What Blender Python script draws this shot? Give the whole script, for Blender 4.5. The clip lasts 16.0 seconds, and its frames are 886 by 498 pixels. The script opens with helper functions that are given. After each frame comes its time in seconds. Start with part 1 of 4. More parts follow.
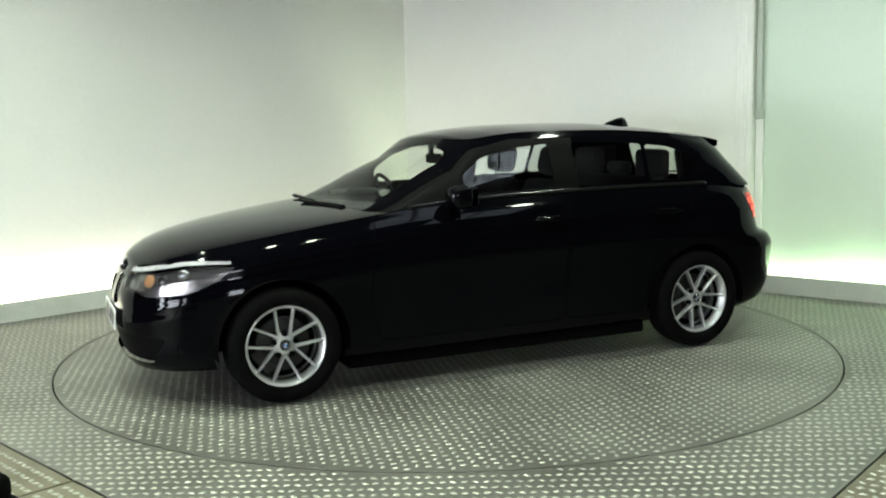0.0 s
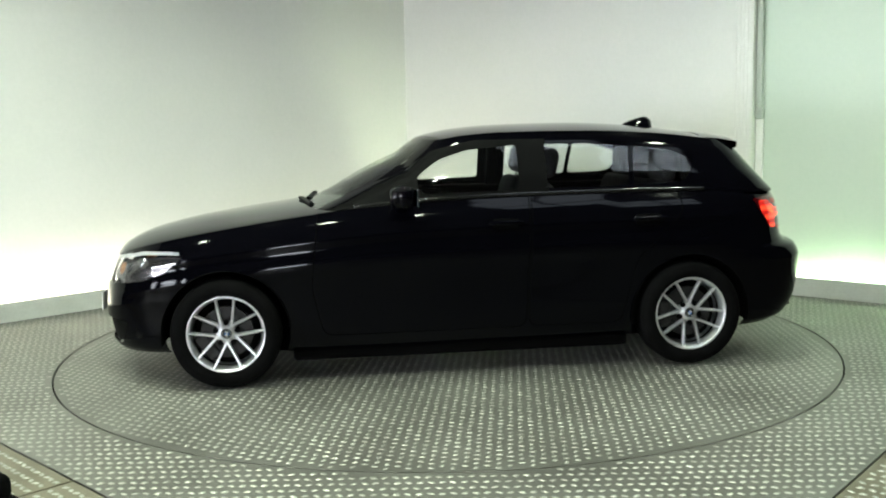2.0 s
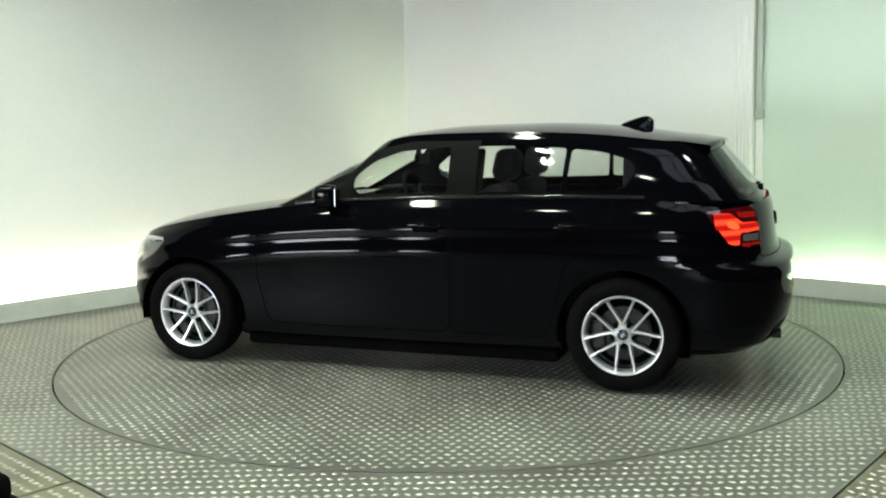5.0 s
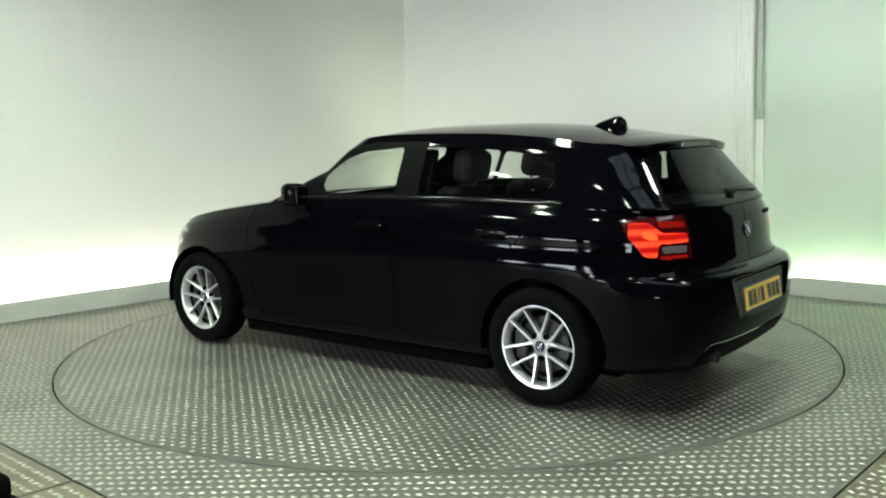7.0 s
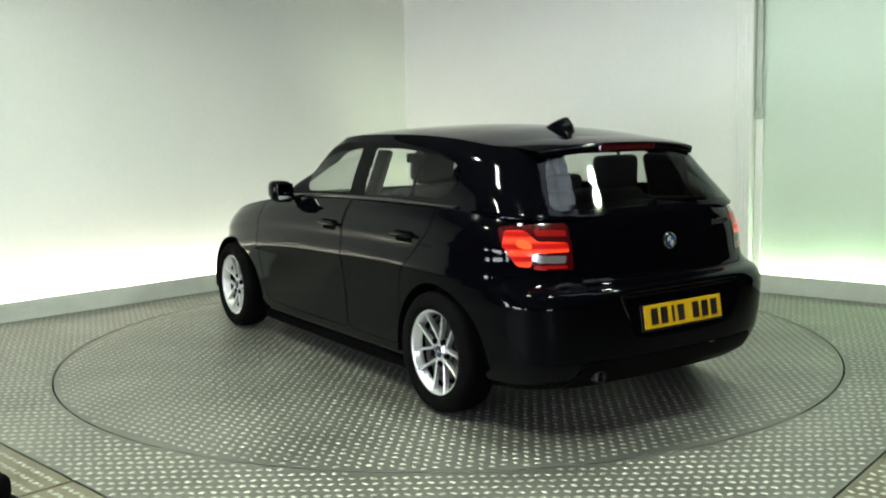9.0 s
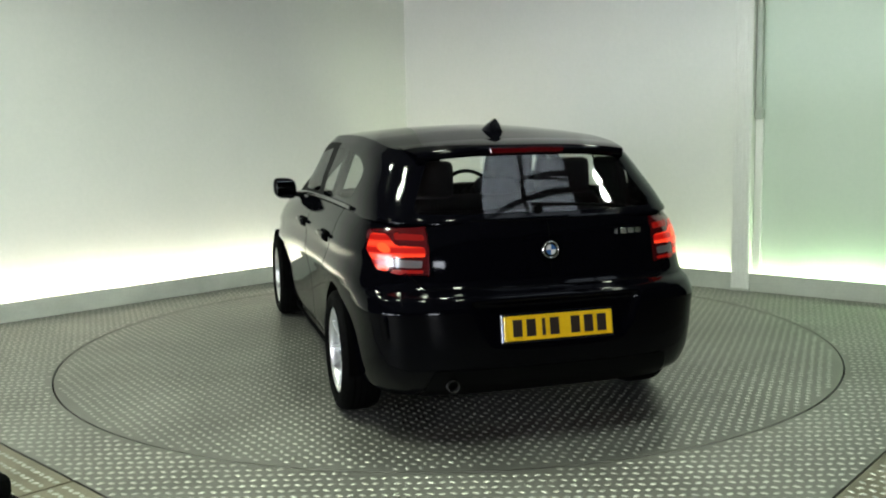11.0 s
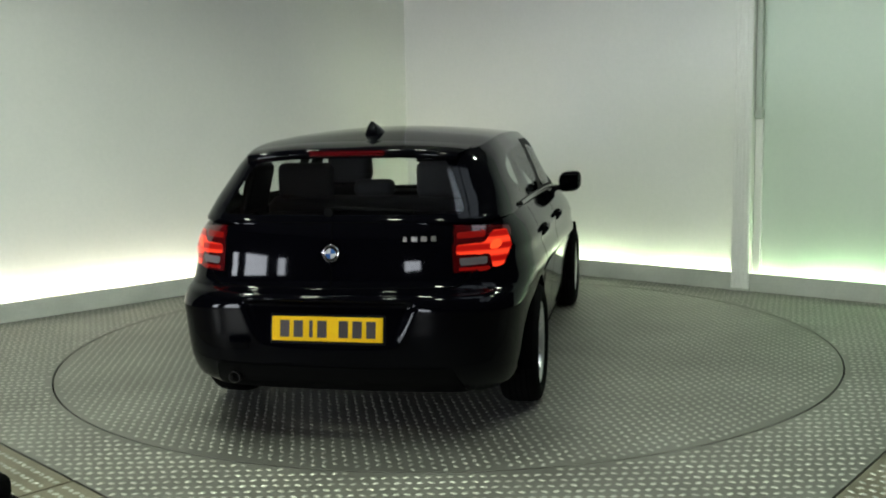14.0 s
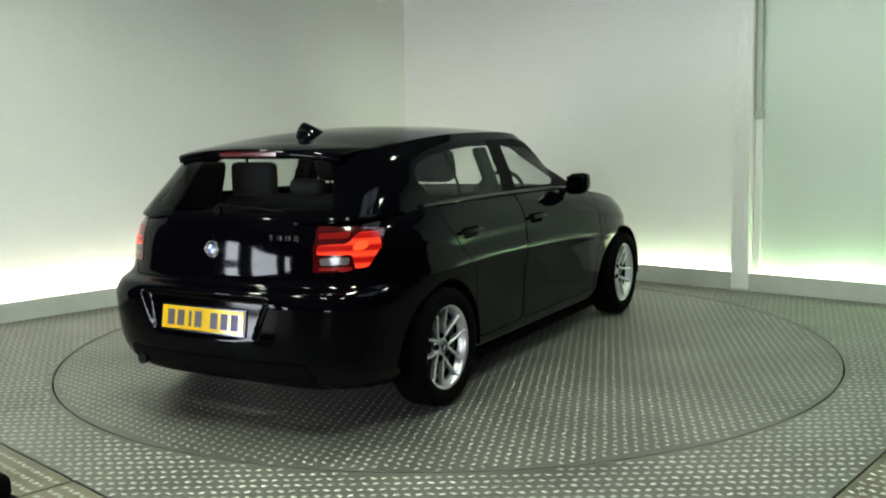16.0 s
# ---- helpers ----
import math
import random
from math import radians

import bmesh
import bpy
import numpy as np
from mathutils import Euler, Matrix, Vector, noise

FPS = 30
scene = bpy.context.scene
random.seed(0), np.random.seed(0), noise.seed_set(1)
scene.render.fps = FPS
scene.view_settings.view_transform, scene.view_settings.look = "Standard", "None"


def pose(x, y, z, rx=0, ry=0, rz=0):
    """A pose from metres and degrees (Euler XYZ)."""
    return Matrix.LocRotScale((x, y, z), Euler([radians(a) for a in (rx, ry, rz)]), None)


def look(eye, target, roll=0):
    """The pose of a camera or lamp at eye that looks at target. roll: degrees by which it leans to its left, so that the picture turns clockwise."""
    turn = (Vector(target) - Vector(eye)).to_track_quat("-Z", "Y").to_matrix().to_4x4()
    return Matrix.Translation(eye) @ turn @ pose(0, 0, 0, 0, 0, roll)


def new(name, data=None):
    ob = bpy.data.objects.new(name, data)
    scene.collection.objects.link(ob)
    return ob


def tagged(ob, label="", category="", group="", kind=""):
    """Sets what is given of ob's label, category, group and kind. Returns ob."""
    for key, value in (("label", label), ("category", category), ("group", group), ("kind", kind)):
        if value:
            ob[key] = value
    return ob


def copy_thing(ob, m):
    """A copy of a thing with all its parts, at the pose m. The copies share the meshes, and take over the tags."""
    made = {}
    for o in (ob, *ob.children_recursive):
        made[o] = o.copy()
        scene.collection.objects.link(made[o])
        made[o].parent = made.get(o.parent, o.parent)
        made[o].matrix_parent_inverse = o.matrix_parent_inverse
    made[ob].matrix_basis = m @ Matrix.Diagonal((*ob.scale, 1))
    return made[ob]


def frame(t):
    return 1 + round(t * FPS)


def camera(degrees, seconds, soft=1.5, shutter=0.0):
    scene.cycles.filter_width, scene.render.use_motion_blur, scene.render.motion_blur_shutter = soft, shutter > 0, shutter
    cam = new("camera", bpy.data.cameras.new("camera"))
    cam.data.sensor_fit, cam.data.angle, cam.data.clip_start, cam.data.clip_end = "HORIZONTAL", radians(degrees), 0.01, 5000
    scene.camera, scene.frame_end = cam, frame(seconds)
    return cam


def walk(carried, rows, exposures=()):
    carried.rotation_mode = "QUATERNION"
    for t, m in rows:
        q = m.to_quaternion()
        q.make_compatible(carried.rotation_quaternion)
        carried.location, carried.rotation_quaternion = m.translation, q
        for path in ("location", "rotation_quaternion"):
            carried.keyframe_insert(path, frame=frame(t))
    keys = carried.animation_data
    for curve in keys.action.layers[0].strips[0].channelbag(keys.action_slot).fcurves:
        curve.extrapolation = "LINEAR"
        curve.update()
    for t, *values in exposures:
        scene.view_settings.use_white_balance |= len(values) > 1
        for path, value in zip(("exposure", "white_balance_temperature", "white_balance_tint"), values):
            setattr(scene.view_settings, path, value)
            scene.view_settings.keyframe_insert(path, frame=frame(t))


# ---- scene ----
# The camera stands still on a tripod and looks into the corner of the booth.
cam = camera(50.22, 16.0, soft=2.0)
EYE = (0.0, -6.2597, 1.4328)
AIM = (EYE[0] - 0.0026, EYE[1] + 0.99164, EYE[2] - 0.12904)
STILL = look(EYE, AIM, -1.18)
walk(cam, [(0.0, STILL), (16.0, STILL)],
     exposures=[(0.0, 0.42), (1.5, 0.50), (4.0, 0.48), (6.5, 0.40), (9.2, 0.38), (11.3, 0.05), (12.5, -0.08), (14.0, -0.22), (15.2, -0.14), (16.0, 0.02)])

# Turn of the turntable in degrees, clockwise seen from above.
TURN = [(0.0, 204.25), (0.75, 197.88), (1.5, 191.45), (2.5, 182.80), (3.5, 173.92), (4.4, 165.75), (5.25, 158.05), (6.1, 150.36),
        (7.0, 142.22), (8.0, 133.12), (9.0, 123.85), (9.8, 116.65), (10.65, 109.05), (11.5, 101.40), (12.5, 92.12), (13.25, 85.22),
        (14.0, 78.32), (15.0, 69.22), (16.0, 60.14)]
CAR_OFFSET = (0.0149, 0.1022)

# ---- light ----
world = bpy.data.worlds.new("world")
world.use_nodes = True
world.node_tree.nodes["Background"].inputs[0].default_value = (0.6, 0.7, 0.6, 1)
world.node_tree.nodes["Background"].inputs[1].default_value = 0.02
scene.world = world


# ---- materials ----
def material(name, base=(0.5, 0.5, 0.5), rough=0.5, metal=0.0, coat=0.0, emit=None, power=0.0):
    m = bpy.data.materials.new(name)
    m.use_nodes = True
    b = m.node_tree.nodes["Principled BSDF"]
    b.inputs["Base Color"].default_value = (*base, 1)
    b.inputs["Roughness"].default_value = rough
    b.inputs["Metallic"].default_value = metal
    b.inputs["Coat Weight"].default_value = coat
    b.inputs["Coat Roughness"].default_value = 0.06
    if emit:
        b.inputs["Emission Color"].default_value = (*emit, 1)
        b.inputs["Emission Strength"].default_value = power
    return m


def vary(m, low, high, scale, rough=None, bump=0.0, fine=60.0):
    """Two scales of variation in colour and gloss, and a fine relief."""
    t = m.node_tree
    n, b = t.nodes, t.nodes["Principled BSDF"]
    co = n.new("ShaderNodeTexCoord")
    big, small = n.new("ShaderNodeTexNoise"), n.new("ShaderNodeTexNoise")
    big.inputs["Scale"].default_value, small.inputs["Scale"].default_value = scale, fine
    big.inputs["Detail"].default_value, small.inputs["Detail"].default_value = 6, 3
    add = n.new("ShaderNodeMath")
    add.operation = "MULTIPLY_ADD"
    add.inputs[1].default_value = 0.35
    ramp = n.new("ShaderNodeValToRGB")
    ramp.color_ramp.elements[0].color, ramp.color_ramp.elements[1].color = (*low, 1), (*high, 1)
    ramp.color_ramp.elements[0].position, ramp.color_ramp.elements[1].position = 0.45, 0.9
    for node in (big, small):
        t.links.new(co.outputs["Object"], node.inputs["Vector"])
    t.links.new(small.outputs["Fac"], add.inputs[0])
    t.links.new(big.outputs["Fac"], add.inputs[2])
    t.links.new(add.outputs[0], ramp.inputs["Fac"])
    t.links.new(ramp.outputs["Color"], b.inputs["Base Color"])
    if rough:
        r = n.new("ShaderNodeMapRange")
        r.inputs["To Min"].default_value, r.inputs["To Max"].default_value = rough
        t.links.new(big.outputs["Fac"], r.inputs["Value"])
        t.links.new(r.outputs["Result"], b.inputs["Roughness"])
    if bump:
        bp = n.new("ShaderNodeBump")
        bp.inputs["Strength"].default_value = bump
        bp.inputs["Distance"].default_value = 0.002
        t.links.new(small.outputs["Fac"], bp.inputs["Height"])
        t.links.new(bp.outputs["Normal"], b.inputs["Normal"])
    return m


def glass_material(name, tint, gloss=0.02):
    m = bpy.data.materials.new(name)
    m.use_nodes = True
    t = m.node_tree
    t.nodes.clear()
    out, mix = t.nodes.new("ShaderNodeOutputMaterial"), t.nodes.new("ShaderNodeMixShader")
    clear, shine, lw = t.nodes.new("ShaderNodeBsdfTransparent"), t.nodes.new("ShaderNodeBsdfGlossy"), t.nodes.new("ShaderNodeLayerWeight")
    power, scale = t.nodes.new("ShaderNodeMath"), t.nodes.new("ShaderNodeMath")
    power.operation, scale.operation = "POWER", "MULTIPLY_ADD"
    lw.inputs["Blend"].default_value = 0.5
    power.inputs[1].default_value = 5.0
    scale.inputs[1].default_value, scale.inputs[2].default_value = 0.75, 0.045
    clear.inputs[0].default_value = (*tint, 1)
    shine.inputs["Roughness"].default_value = gloss
    t.links.new(lw.outputs["Facing"], power.inputs[0])
    t.links.new(power.outputs[0], scale.inputs[0])
    t.links.new(scale.outputs[0], mix.inputs[0])
    t.links.new(clear.outputs[0], mix.inputs[1])
    t.links.new(shine.outputs[0], mix.inputs[2])
    t.links.new(mix.outputs[0], out.inputs[0])
    return m


WALL = vary(material("wall_paint", rough=0.6), (0.74, 0.75, 0.72), (0.82, 0.82, 0.79), 0.5, (0.5, 0.7), 0.06, 30)
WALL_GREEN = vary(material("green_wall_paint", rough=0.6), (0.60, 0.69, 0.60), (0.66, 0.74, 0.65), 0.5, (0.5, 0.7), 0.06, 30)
PLINTH = vary(material("plinth_metal", rough=0.5, metal=0.0), (0.42, 0.44, 0.40), (0.55, 0.57, 0.52), 3, (0.35, 0.6), 0.1)
TREAD = vary(material("tread_plate", rough=0.4, metal=0.7), (0.135, 0.133, 0.118), (0.23, 0.23, 0.208), 1.3, (0.40, 0.58), 0.15, 180)
LUG = vary(material("tread_lug", rough=0.3, metal=0.8), (0.34, 0.34, 0.305), (0.48, 0.48, 0.43), 2.5, (0.42, 0.6), 0.1, 150)
LUG_WORN = vary(material("worn_tread_lug", rough=0.35, metal=0.8), (0.31, 0.31, 0.28), (0.48, 0.48, 0.43), 1.4, (0.42, 0.62), 0.1, 150)
STEEL = vary(material("worn_steel", rough=0.4, metal=0.7), (0.15, 0.135, 0.095), (0.25, 0.23, 0.17), 2.0, (0.4, 0.6), 0.1, 150)
# Near-black for joints and dark parts, and for shade painted into wheels and sills.
DARK = material("shade_and_black_parts", (0.0015, 0.0015, 0.0015), 0.9)
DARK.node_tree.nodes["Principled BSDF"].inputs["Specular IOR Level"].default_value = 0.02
CEIL = vary(material("ceiling_paint", rough=0.8), (0.06, 0.06, 0.06), (0.09, 0.09, 0.085), 1.0)
HALL = vary(material("hall_paint", rough=0.8), (0.008, 0.008, 0.008), (0.015, 0.015, 0.014), 1.0)
TUBE = material("tube_glow", (0.9, 0.95, 0.85), 0.4, emit=(0.84, 1.0, 0.65), power=78.0)
TUBE_L = material("tube_glow_cool", (0.9, 0.95, 0.85), 0.4, emit=(1.0, 0.97, 0.76), power=62.0)
TUBE_W = material("tube_glow_warm", (0.9, 0.95, 0.85), 0.4, emit=(1.0, 0.94, 0.75), power=62.0)
PANEL = material("panel_glow", (0.9, 0.9, 0.9), 0.4, emit=(0.86, 0.92, 1.0), power=42.0)
PAINT = material("black_paint", (0.0010, 0.0010, 0.0018), 0.4, 0.0, 1.0)
PAINT.node_tree.nodes["Principled BSDF"].inputs["Specular IOR Level"].default_value = 0.0
PAINT.node_tree.nodes["Principled BSDF"].inputs["Coat IOR"].default_value = 1.20
TRIM = material("black_trim", (0.003, 0.003, 0.003), 0.5)
TRIM.node_tree.nodes["Principled BSDF"].inputs["Specular IOR Level"].default_value = 0.03
GLOSSTRIM = material("gloss_black_trim", (0.006, 0.006, 0.006), 0.12)
RUBBER = vary(material("rubber", rough=0.7), (0.002, 0.002, 0.002), (0.004, 0.004, 0.004), 8, (0.75, 0.9))
RUBBER.node_tree.nodes["Principled BSDF"].inputs["Specular IOR Level"].default_value = 0.03
ALLOY = vary(material("alloy", rough=0.3, metal=0.85), (0.60, 0.60, 0.61), (0.74, 0.74, 0.75), 6, (0.25, 0.36))
CHROME = material("chrome", (0.8, 0.8, 0.82), 0.08, 1.0)
# Base colour kept dark in place of the dark hall it would reflect.
MIRROR = material("darkened_mirror_glass", (0.07, 0.075, 0.08), 0.04, 1.0)
DISC = material("brake_steel", (0.025, 0.024, 0.023), 0.5, 0.6)
GLASS = glass_material("car_glass", (0.86, 0.89, 0.87))
LENS = glass_material("lamp_lens", (0.9, 0.9, 0.9))
REDLENS = material("red_lens", (0.055, 0.001, 0.002), 0.12, 0.0, 0.4)
REDGLOW = material("red_glow", (0.10, 0.003, 0.002), 0.2, emit=(1.0, 0.030, 0.006), power=1.45)


def glowing_bands(m, scale, low, high):
    """Rows of lamps behind a ribbed lens: bright and deep red bands across the height."""
    n, l = m.node_tree.nodes, m.node_tree.links
    co, wave, ramp = n.new("ShaderNodeTexCoord"), n.new("ShaderNodeTexWave"), n.new("ShaderNodeValToRGB")
    wave.bands_direction = "Z"
    wave.inputs["Scale"].default_value = scale
    wave.inputs["Distortion"].default_value = 0.6
    ramp.color_ramp.elements[0].color, ramp.color_ramp.elements[1].color = (*low, 1), (*high, 1)
    ramp.color_ramp.elements[0].position, ramp.color_ramp.elements[1].position = 0.25, 0.95
    l.new(co.outputs["Object"], wave.inputs["Vector"])
    l.new(wave.outputs["Color"], ramp.inputs["Fac"])
    l.new(ramp.outputs["Color"], n["Principled BSDF"].inputs["Emission Color"])


glowing_bands(REDGLOW, 5.7, (0.26, 0.003, 0.002), (1.0, 0.055, 0.018))
REDDIM = material("red_dim", (0.06, 0.002, 0.002), 0.2, emit=(1.0, 0.02, 0.010), power=0.16)
REDCORE = material("red_core", (0.10, 0.005, 0.003), 0.2, emit=(1.0, 0.085, 0.020), power=1.6)
WHITELENS = material("white_lens", (0.13, 0.115, 0.12), 0.12)
AMBER = material("amber_reflector", (0.30, 0.15, 0.07), 0.25)
REFLECTOR = material("lamp_reflector", (0.20, 0.19, 0.19), 0.25, 0.9)
SILVER = material("reflector_silver", (0.38, 0.38, 0.40), 0.2, 0.9)
CLOTH = vary(material("dark_cloth", rough=0.9), (0.003, 0.003, 0.0035), (0.008, 0.008, 0.009), 30, None, 0.2, 400)
PLATE = vary(material("yellow_plate", rough=0.25), (0.72, 0.42, 0.01), (0.80, 0.50, 0.02), 6, (0.06, 0.12))
INK = material("plate_ink", (0.02, 0.012, 0.01), 0.4)
BLUE = material("enamel_blue", (0.03, 0.09, 0.25), 0.2)
BADGE_SILVER = material("badge_silver", (0.42, 0.42, 0.43), 0.3)
WHITE = material("enamel_white", (0.8, 0.8, 0.8), 0.2)

# ---- shape helpers ----
def solid(name, bm, mat, parent=None, label="", smooth=False):
    me = bpy.data.meshes.new(name)
    bmesh.ops.recalc_face_normals(bm, faces=bm.faces)
    bm.to_mesh(me)
    bm.free()
    me.materials.append(mat)
    if smooth:
        me.polygons.foreach_set("use_smooth", [True] * len(me.polygons))
    ob = new(name, me)
    if parent:
        ob.parent = parent
    if label:
        tagged(ob, label)
    return ob


part = solid


def box_bm(sx, sy, sz, m=Matrix(), bevel=0.0, seg=2, bm=None):
    own = bmesh.new()
    bmesh.ops.create_cube(own, size=1.0, matrix=m @ Matrix.Diagonal((sx, sy, sz, 1)))
    if bevel:
        bmesh.ops.bevel(own, geom=own.edges[:], offset=bevel, segments=seg, profile=0.5, affect="EDGES")
    return join_bm(bm, own)


def join_bm(bm, own):
    if bm is None:
        return own
    me = bpy.data.meshes.new("tmp")
    own.to_mesh(me)
    own.free()
    bm.from_mesh(me)
    bpy.data.meshes.remove(me)
    return bm


def cyl_bm(r1, r2, h, m=Matrix(), seg=24, bm=None, caps=True):
    own = bmesh.new()
    bmesh.ops.create_cone(own, cap_ends=caps, segments=seg, radius1=r1, radius2=r2, depth=h, matrix=m)
    return join_bm(bm, own)


def lathe_bm(profile, seg, m=Matrix(), bm=None):
    """Turns a closed or open profile of (radius, height) about z."""
    own = bmesh.new()
    rings = []
    for k in range(seg):
        a = 2 * math.pi * k / seg
        rings.append([own.verts.new(m @ Vector((r * math.cos(a), r * math.sin(a), h))) for r, h in profile])
    for k in range(seg):
        p, q = rings[k], rings[(k + 1) % seg]
        for i in range(len(profile) - 1):
            own.faces.new((p[i], q[i], q[i + 1], p[i + 1]))
    return join_bm(bm, own)


def prism_bm(points, z0, z1, bm=None):
    own = bmesh.new()
    lo = [own.verts.new((x, y, z0)) for x, y in points]
    hi = [own.verts.new((x, y, z1)) for x, y in points]
    n = len(points)
    own.faces.new(hi)
    own.faces.new(lo[::-1])
    for i in range(n):
        own.faces.new((lo[i], lo[(i + 1) % n], hi[(i + 1) % n], hi[i]))
    return join_bm(bm, own)


def quads(name, verts, faces, mat, parent=None, label=""):
    me = bpy.data.meshes.new(name)
    me.from_pydata(verts, [], faces)
    me.materials.append(mat)
    ob = new(name, me)
    if parent:
        ob.parent = parent
    if label:
        tagged(ob, label)
    return ob


# ---- the booth: two pale walls in a corner, a low plinth with a light trough ----
def meet(p, d, q, e):
    den = d[0] * e[1] - d[1] * e[0]
    s = ((q[0] - p[0]) * e[1] - (q[1] - p[1]) * e[0]) / den
    return Vector((p[0] + s * d[0], p[1] + s * d[1]))


DL, DR = Vector((0.7156, 0.6985)), Vector((0.780, -0.6254))
NL, NR = Vector((-0.6985, 0.7156)), Vector((0.6254, 0.780))
PL, PR = Vector((-3.426, 0.854)), Vector((1.574, 2.390))
CORNER = meet(PL, DL, PR, DR)
BACK_L, BACK_R = 0.20, 0.10
WALL_H = 3.6
RING = 2.467
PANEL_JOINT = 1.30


def inset(a, b):
    return meet(PL + NL * a, DL, PR + NR * b, DR)


def strip_points(side, near, far, length):
    """Footprint of a run along one wall, from the corner, between two distances behind the plinth's face."""
    if side == "L":
        a, b, d = inset(near, near), inset(far, far), -DL
    else:
        a, b, d = inset(near, near), inset(far, far), DR
    return [tuple(a), tuple(a + d * length), tuple(b + d * length), tuple(b)]


def booth():
    c = inset(BACK_L, BACK_R)
    for name, d, n in (("wall_west", -DL, NL), ("wall_east", DR, NR)):
        far = c + n * 0.14 + (DL * 0.14 if name == "wall_west" else -DR * 0.14)
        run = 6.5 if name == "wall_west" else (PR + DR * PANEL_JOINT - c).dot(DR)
        pts = [tuple(c), tuple(c + d * run), tuple(c + d * run + n * 0.14), tuple(far)]
        tagged(solid(name, prism_bm(pts, -0.05, WALL_H), WALL), "pale grey painted smooth booth wall", "wall", kind="structure")
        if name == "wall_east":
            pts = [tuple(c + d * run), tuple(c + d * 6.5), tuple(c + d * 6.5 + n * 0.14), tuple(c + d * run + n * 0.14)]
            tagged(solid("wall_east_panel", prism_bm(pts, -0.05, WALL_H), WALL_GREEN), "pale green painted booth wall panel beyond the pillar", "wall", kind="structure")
    for name, side, n in (("plinth_west", "L", BACK_L), ("plinth_east", "R", BACK_R)):
        ob = solid(name, prism_bm(strip_points(side, 0.0, 0.022, 5.6), -0.044, 0.150), PLINTH)
        bev = ob.modifiers.new("edge", "BEVEL")
        bev.width, bev.segments = 0.004, 2
        tagged(ob, "low grey metal plinth hiding the light trough", "plinth", kind="structure")
    # fluorescent tubes lie in the trough behind each plinth
    for side, back in (("L", BACK_L), ("R", BACK_R)):
        d = -DL if side == "L" else DR
        n = NL if side == "L" else NR
        mid = (0.022 + back) / 2
        start = inset(mid, mid)
        for k in range(4):
            root = new("tube_light")
            at = start + d * (0.10 + 1.32 * k + 0.62)
            root.matrix_world = Matrix.Translation((at.x, at.y, 0.075)) @ Matrix.Rotation(math.atan2(d.y, d.x), 4, "Z")
            tagged(root, "fluorescent tube in the trough behind the plinth", "tube light", "trough tube lights")
            turn = Matrix.Rotation(math.pi / 2, 4, "Y")
            part("tube", cyl_bm(0.013, 0.013, 1.20, turn, 12), (TUBE_L if k < 2 else TUBE_W) if side == "L" else (TUBE if k < 3 else TUBE_R), root, "glowing greenish white tube")
            part("batten", box_bm(1.24, 0.04, 0.03, Matrix.Translation((0, 0, -0.055)), 0.004), PLINTH, root)
            for sx in (-0.61, 0.61):
                part("end_cap", box_bm(0.02, 0.03, 0.06, Matrix.Translation((sx, 0, -0.02)), 0.003), PLINTH, root)


def pillar():
    """Boxed pillar with shallow flutes that stands before the east plinth, and the conduit beside it."""
    base = PR + DR * 1.100
    ang = math.atan2(DR.y, DR.x)
    root = new("pillar")
    root.matrix_world = Matrix.Translation((base.x, base.y, 0)) @ Matrix.Rotation(ang, 4, "Z")
    tagged(root, "pale grey fluted boxed pillar standing against the wall", "pillar", kind="structure")
    part("shaft", box_bm(0.155, 0.10, WALL_H, Matrix.Translation((0.0775, 0.030, WALL_H / 2)), 0.004), WALL, root)
    for k in range(5):
        part("flute", box_bm(0.014, 0.008, WALL_H, Matrix.Translation((0.015 + 0.031 * k, -0.023, WALL_H / 2)), 0.003), WALL, root)
    part("foot", box_bm(0.170, 0.115, 0.02, Matrix.Translation((0.0775, 0.028, 0.010)), 0.003), PLINTH, root)
    pipe = new("conduit")
    pipe.matrix_world = Matrix.Translation((base.x, base.y, 0)) @ Matrix.Rotation(ang, 4, "Z")
    tagged(pipe, "grey cable conduit running down the wall to a small junction box", "conduit")
    part("pipe", box_bm(0.050, 0.05, WALL_H - 1.50, Matrix.Translation((0.188, 0.055, (WALL_H + 1.50) / 2)), 0.012, 3), CONDUIT, pipe, smooth=True)
    part("junction_box", box_bm(0.066, 0.06, 0.075, Matrix.Translation((0.192, 0.058, 1.475)), 0.012, 3), CONDUIT, pipe)
    part("gland", cyl_bm(0.026, 0.030, 0.04, Matrix.Translation((0.189, 0.053, 1.53)), 16), CONDUIT, pipe)
    part("cover_strip", box_bm(0.058, 0.03, 1.29, Matrix.Translation((0.192, 0.07, 0.795)), 0.006), WALL, pipe)


# ---- floor ----
EDGE_L, EDGE_LD = Vector((-2.106, -1.983)), Vector((0.7330, -0.6802))
EDGE_R, EDGE_RD = Vector((1.882, -2.329)), Vector((0.6565, 0.7543))
NEAR = meet(EDGE_L, EDGE_LD, EDGE_R, EDGE_RD)
SIDE_L = meet(EDGE_L, EDGE_LD, PL, DL)
SIDE_R = meet(EDGE_R, EDGE_RD, PR, DR)
PLATFORM = [CORNER, SIDE_L, NEAR, SIDE_R]


def inside(x, y, poly, margin=0.0):
    """True where points lie inside the convex counter-clockwise polygon."""
    ok = np.ones(np.shape(x), bool)
    for i in range(len(poly)):
        a, b = poly[i], poly[(i + 1) % len(poly)]
        l = math.hypot(b[0] - a[0], b[1] - a[1])
        ok &= ((b[0] - a[0]) * (y - a[1]) - (b[1] - a[1]) * (x - a[0])) / l > margin
    return ok


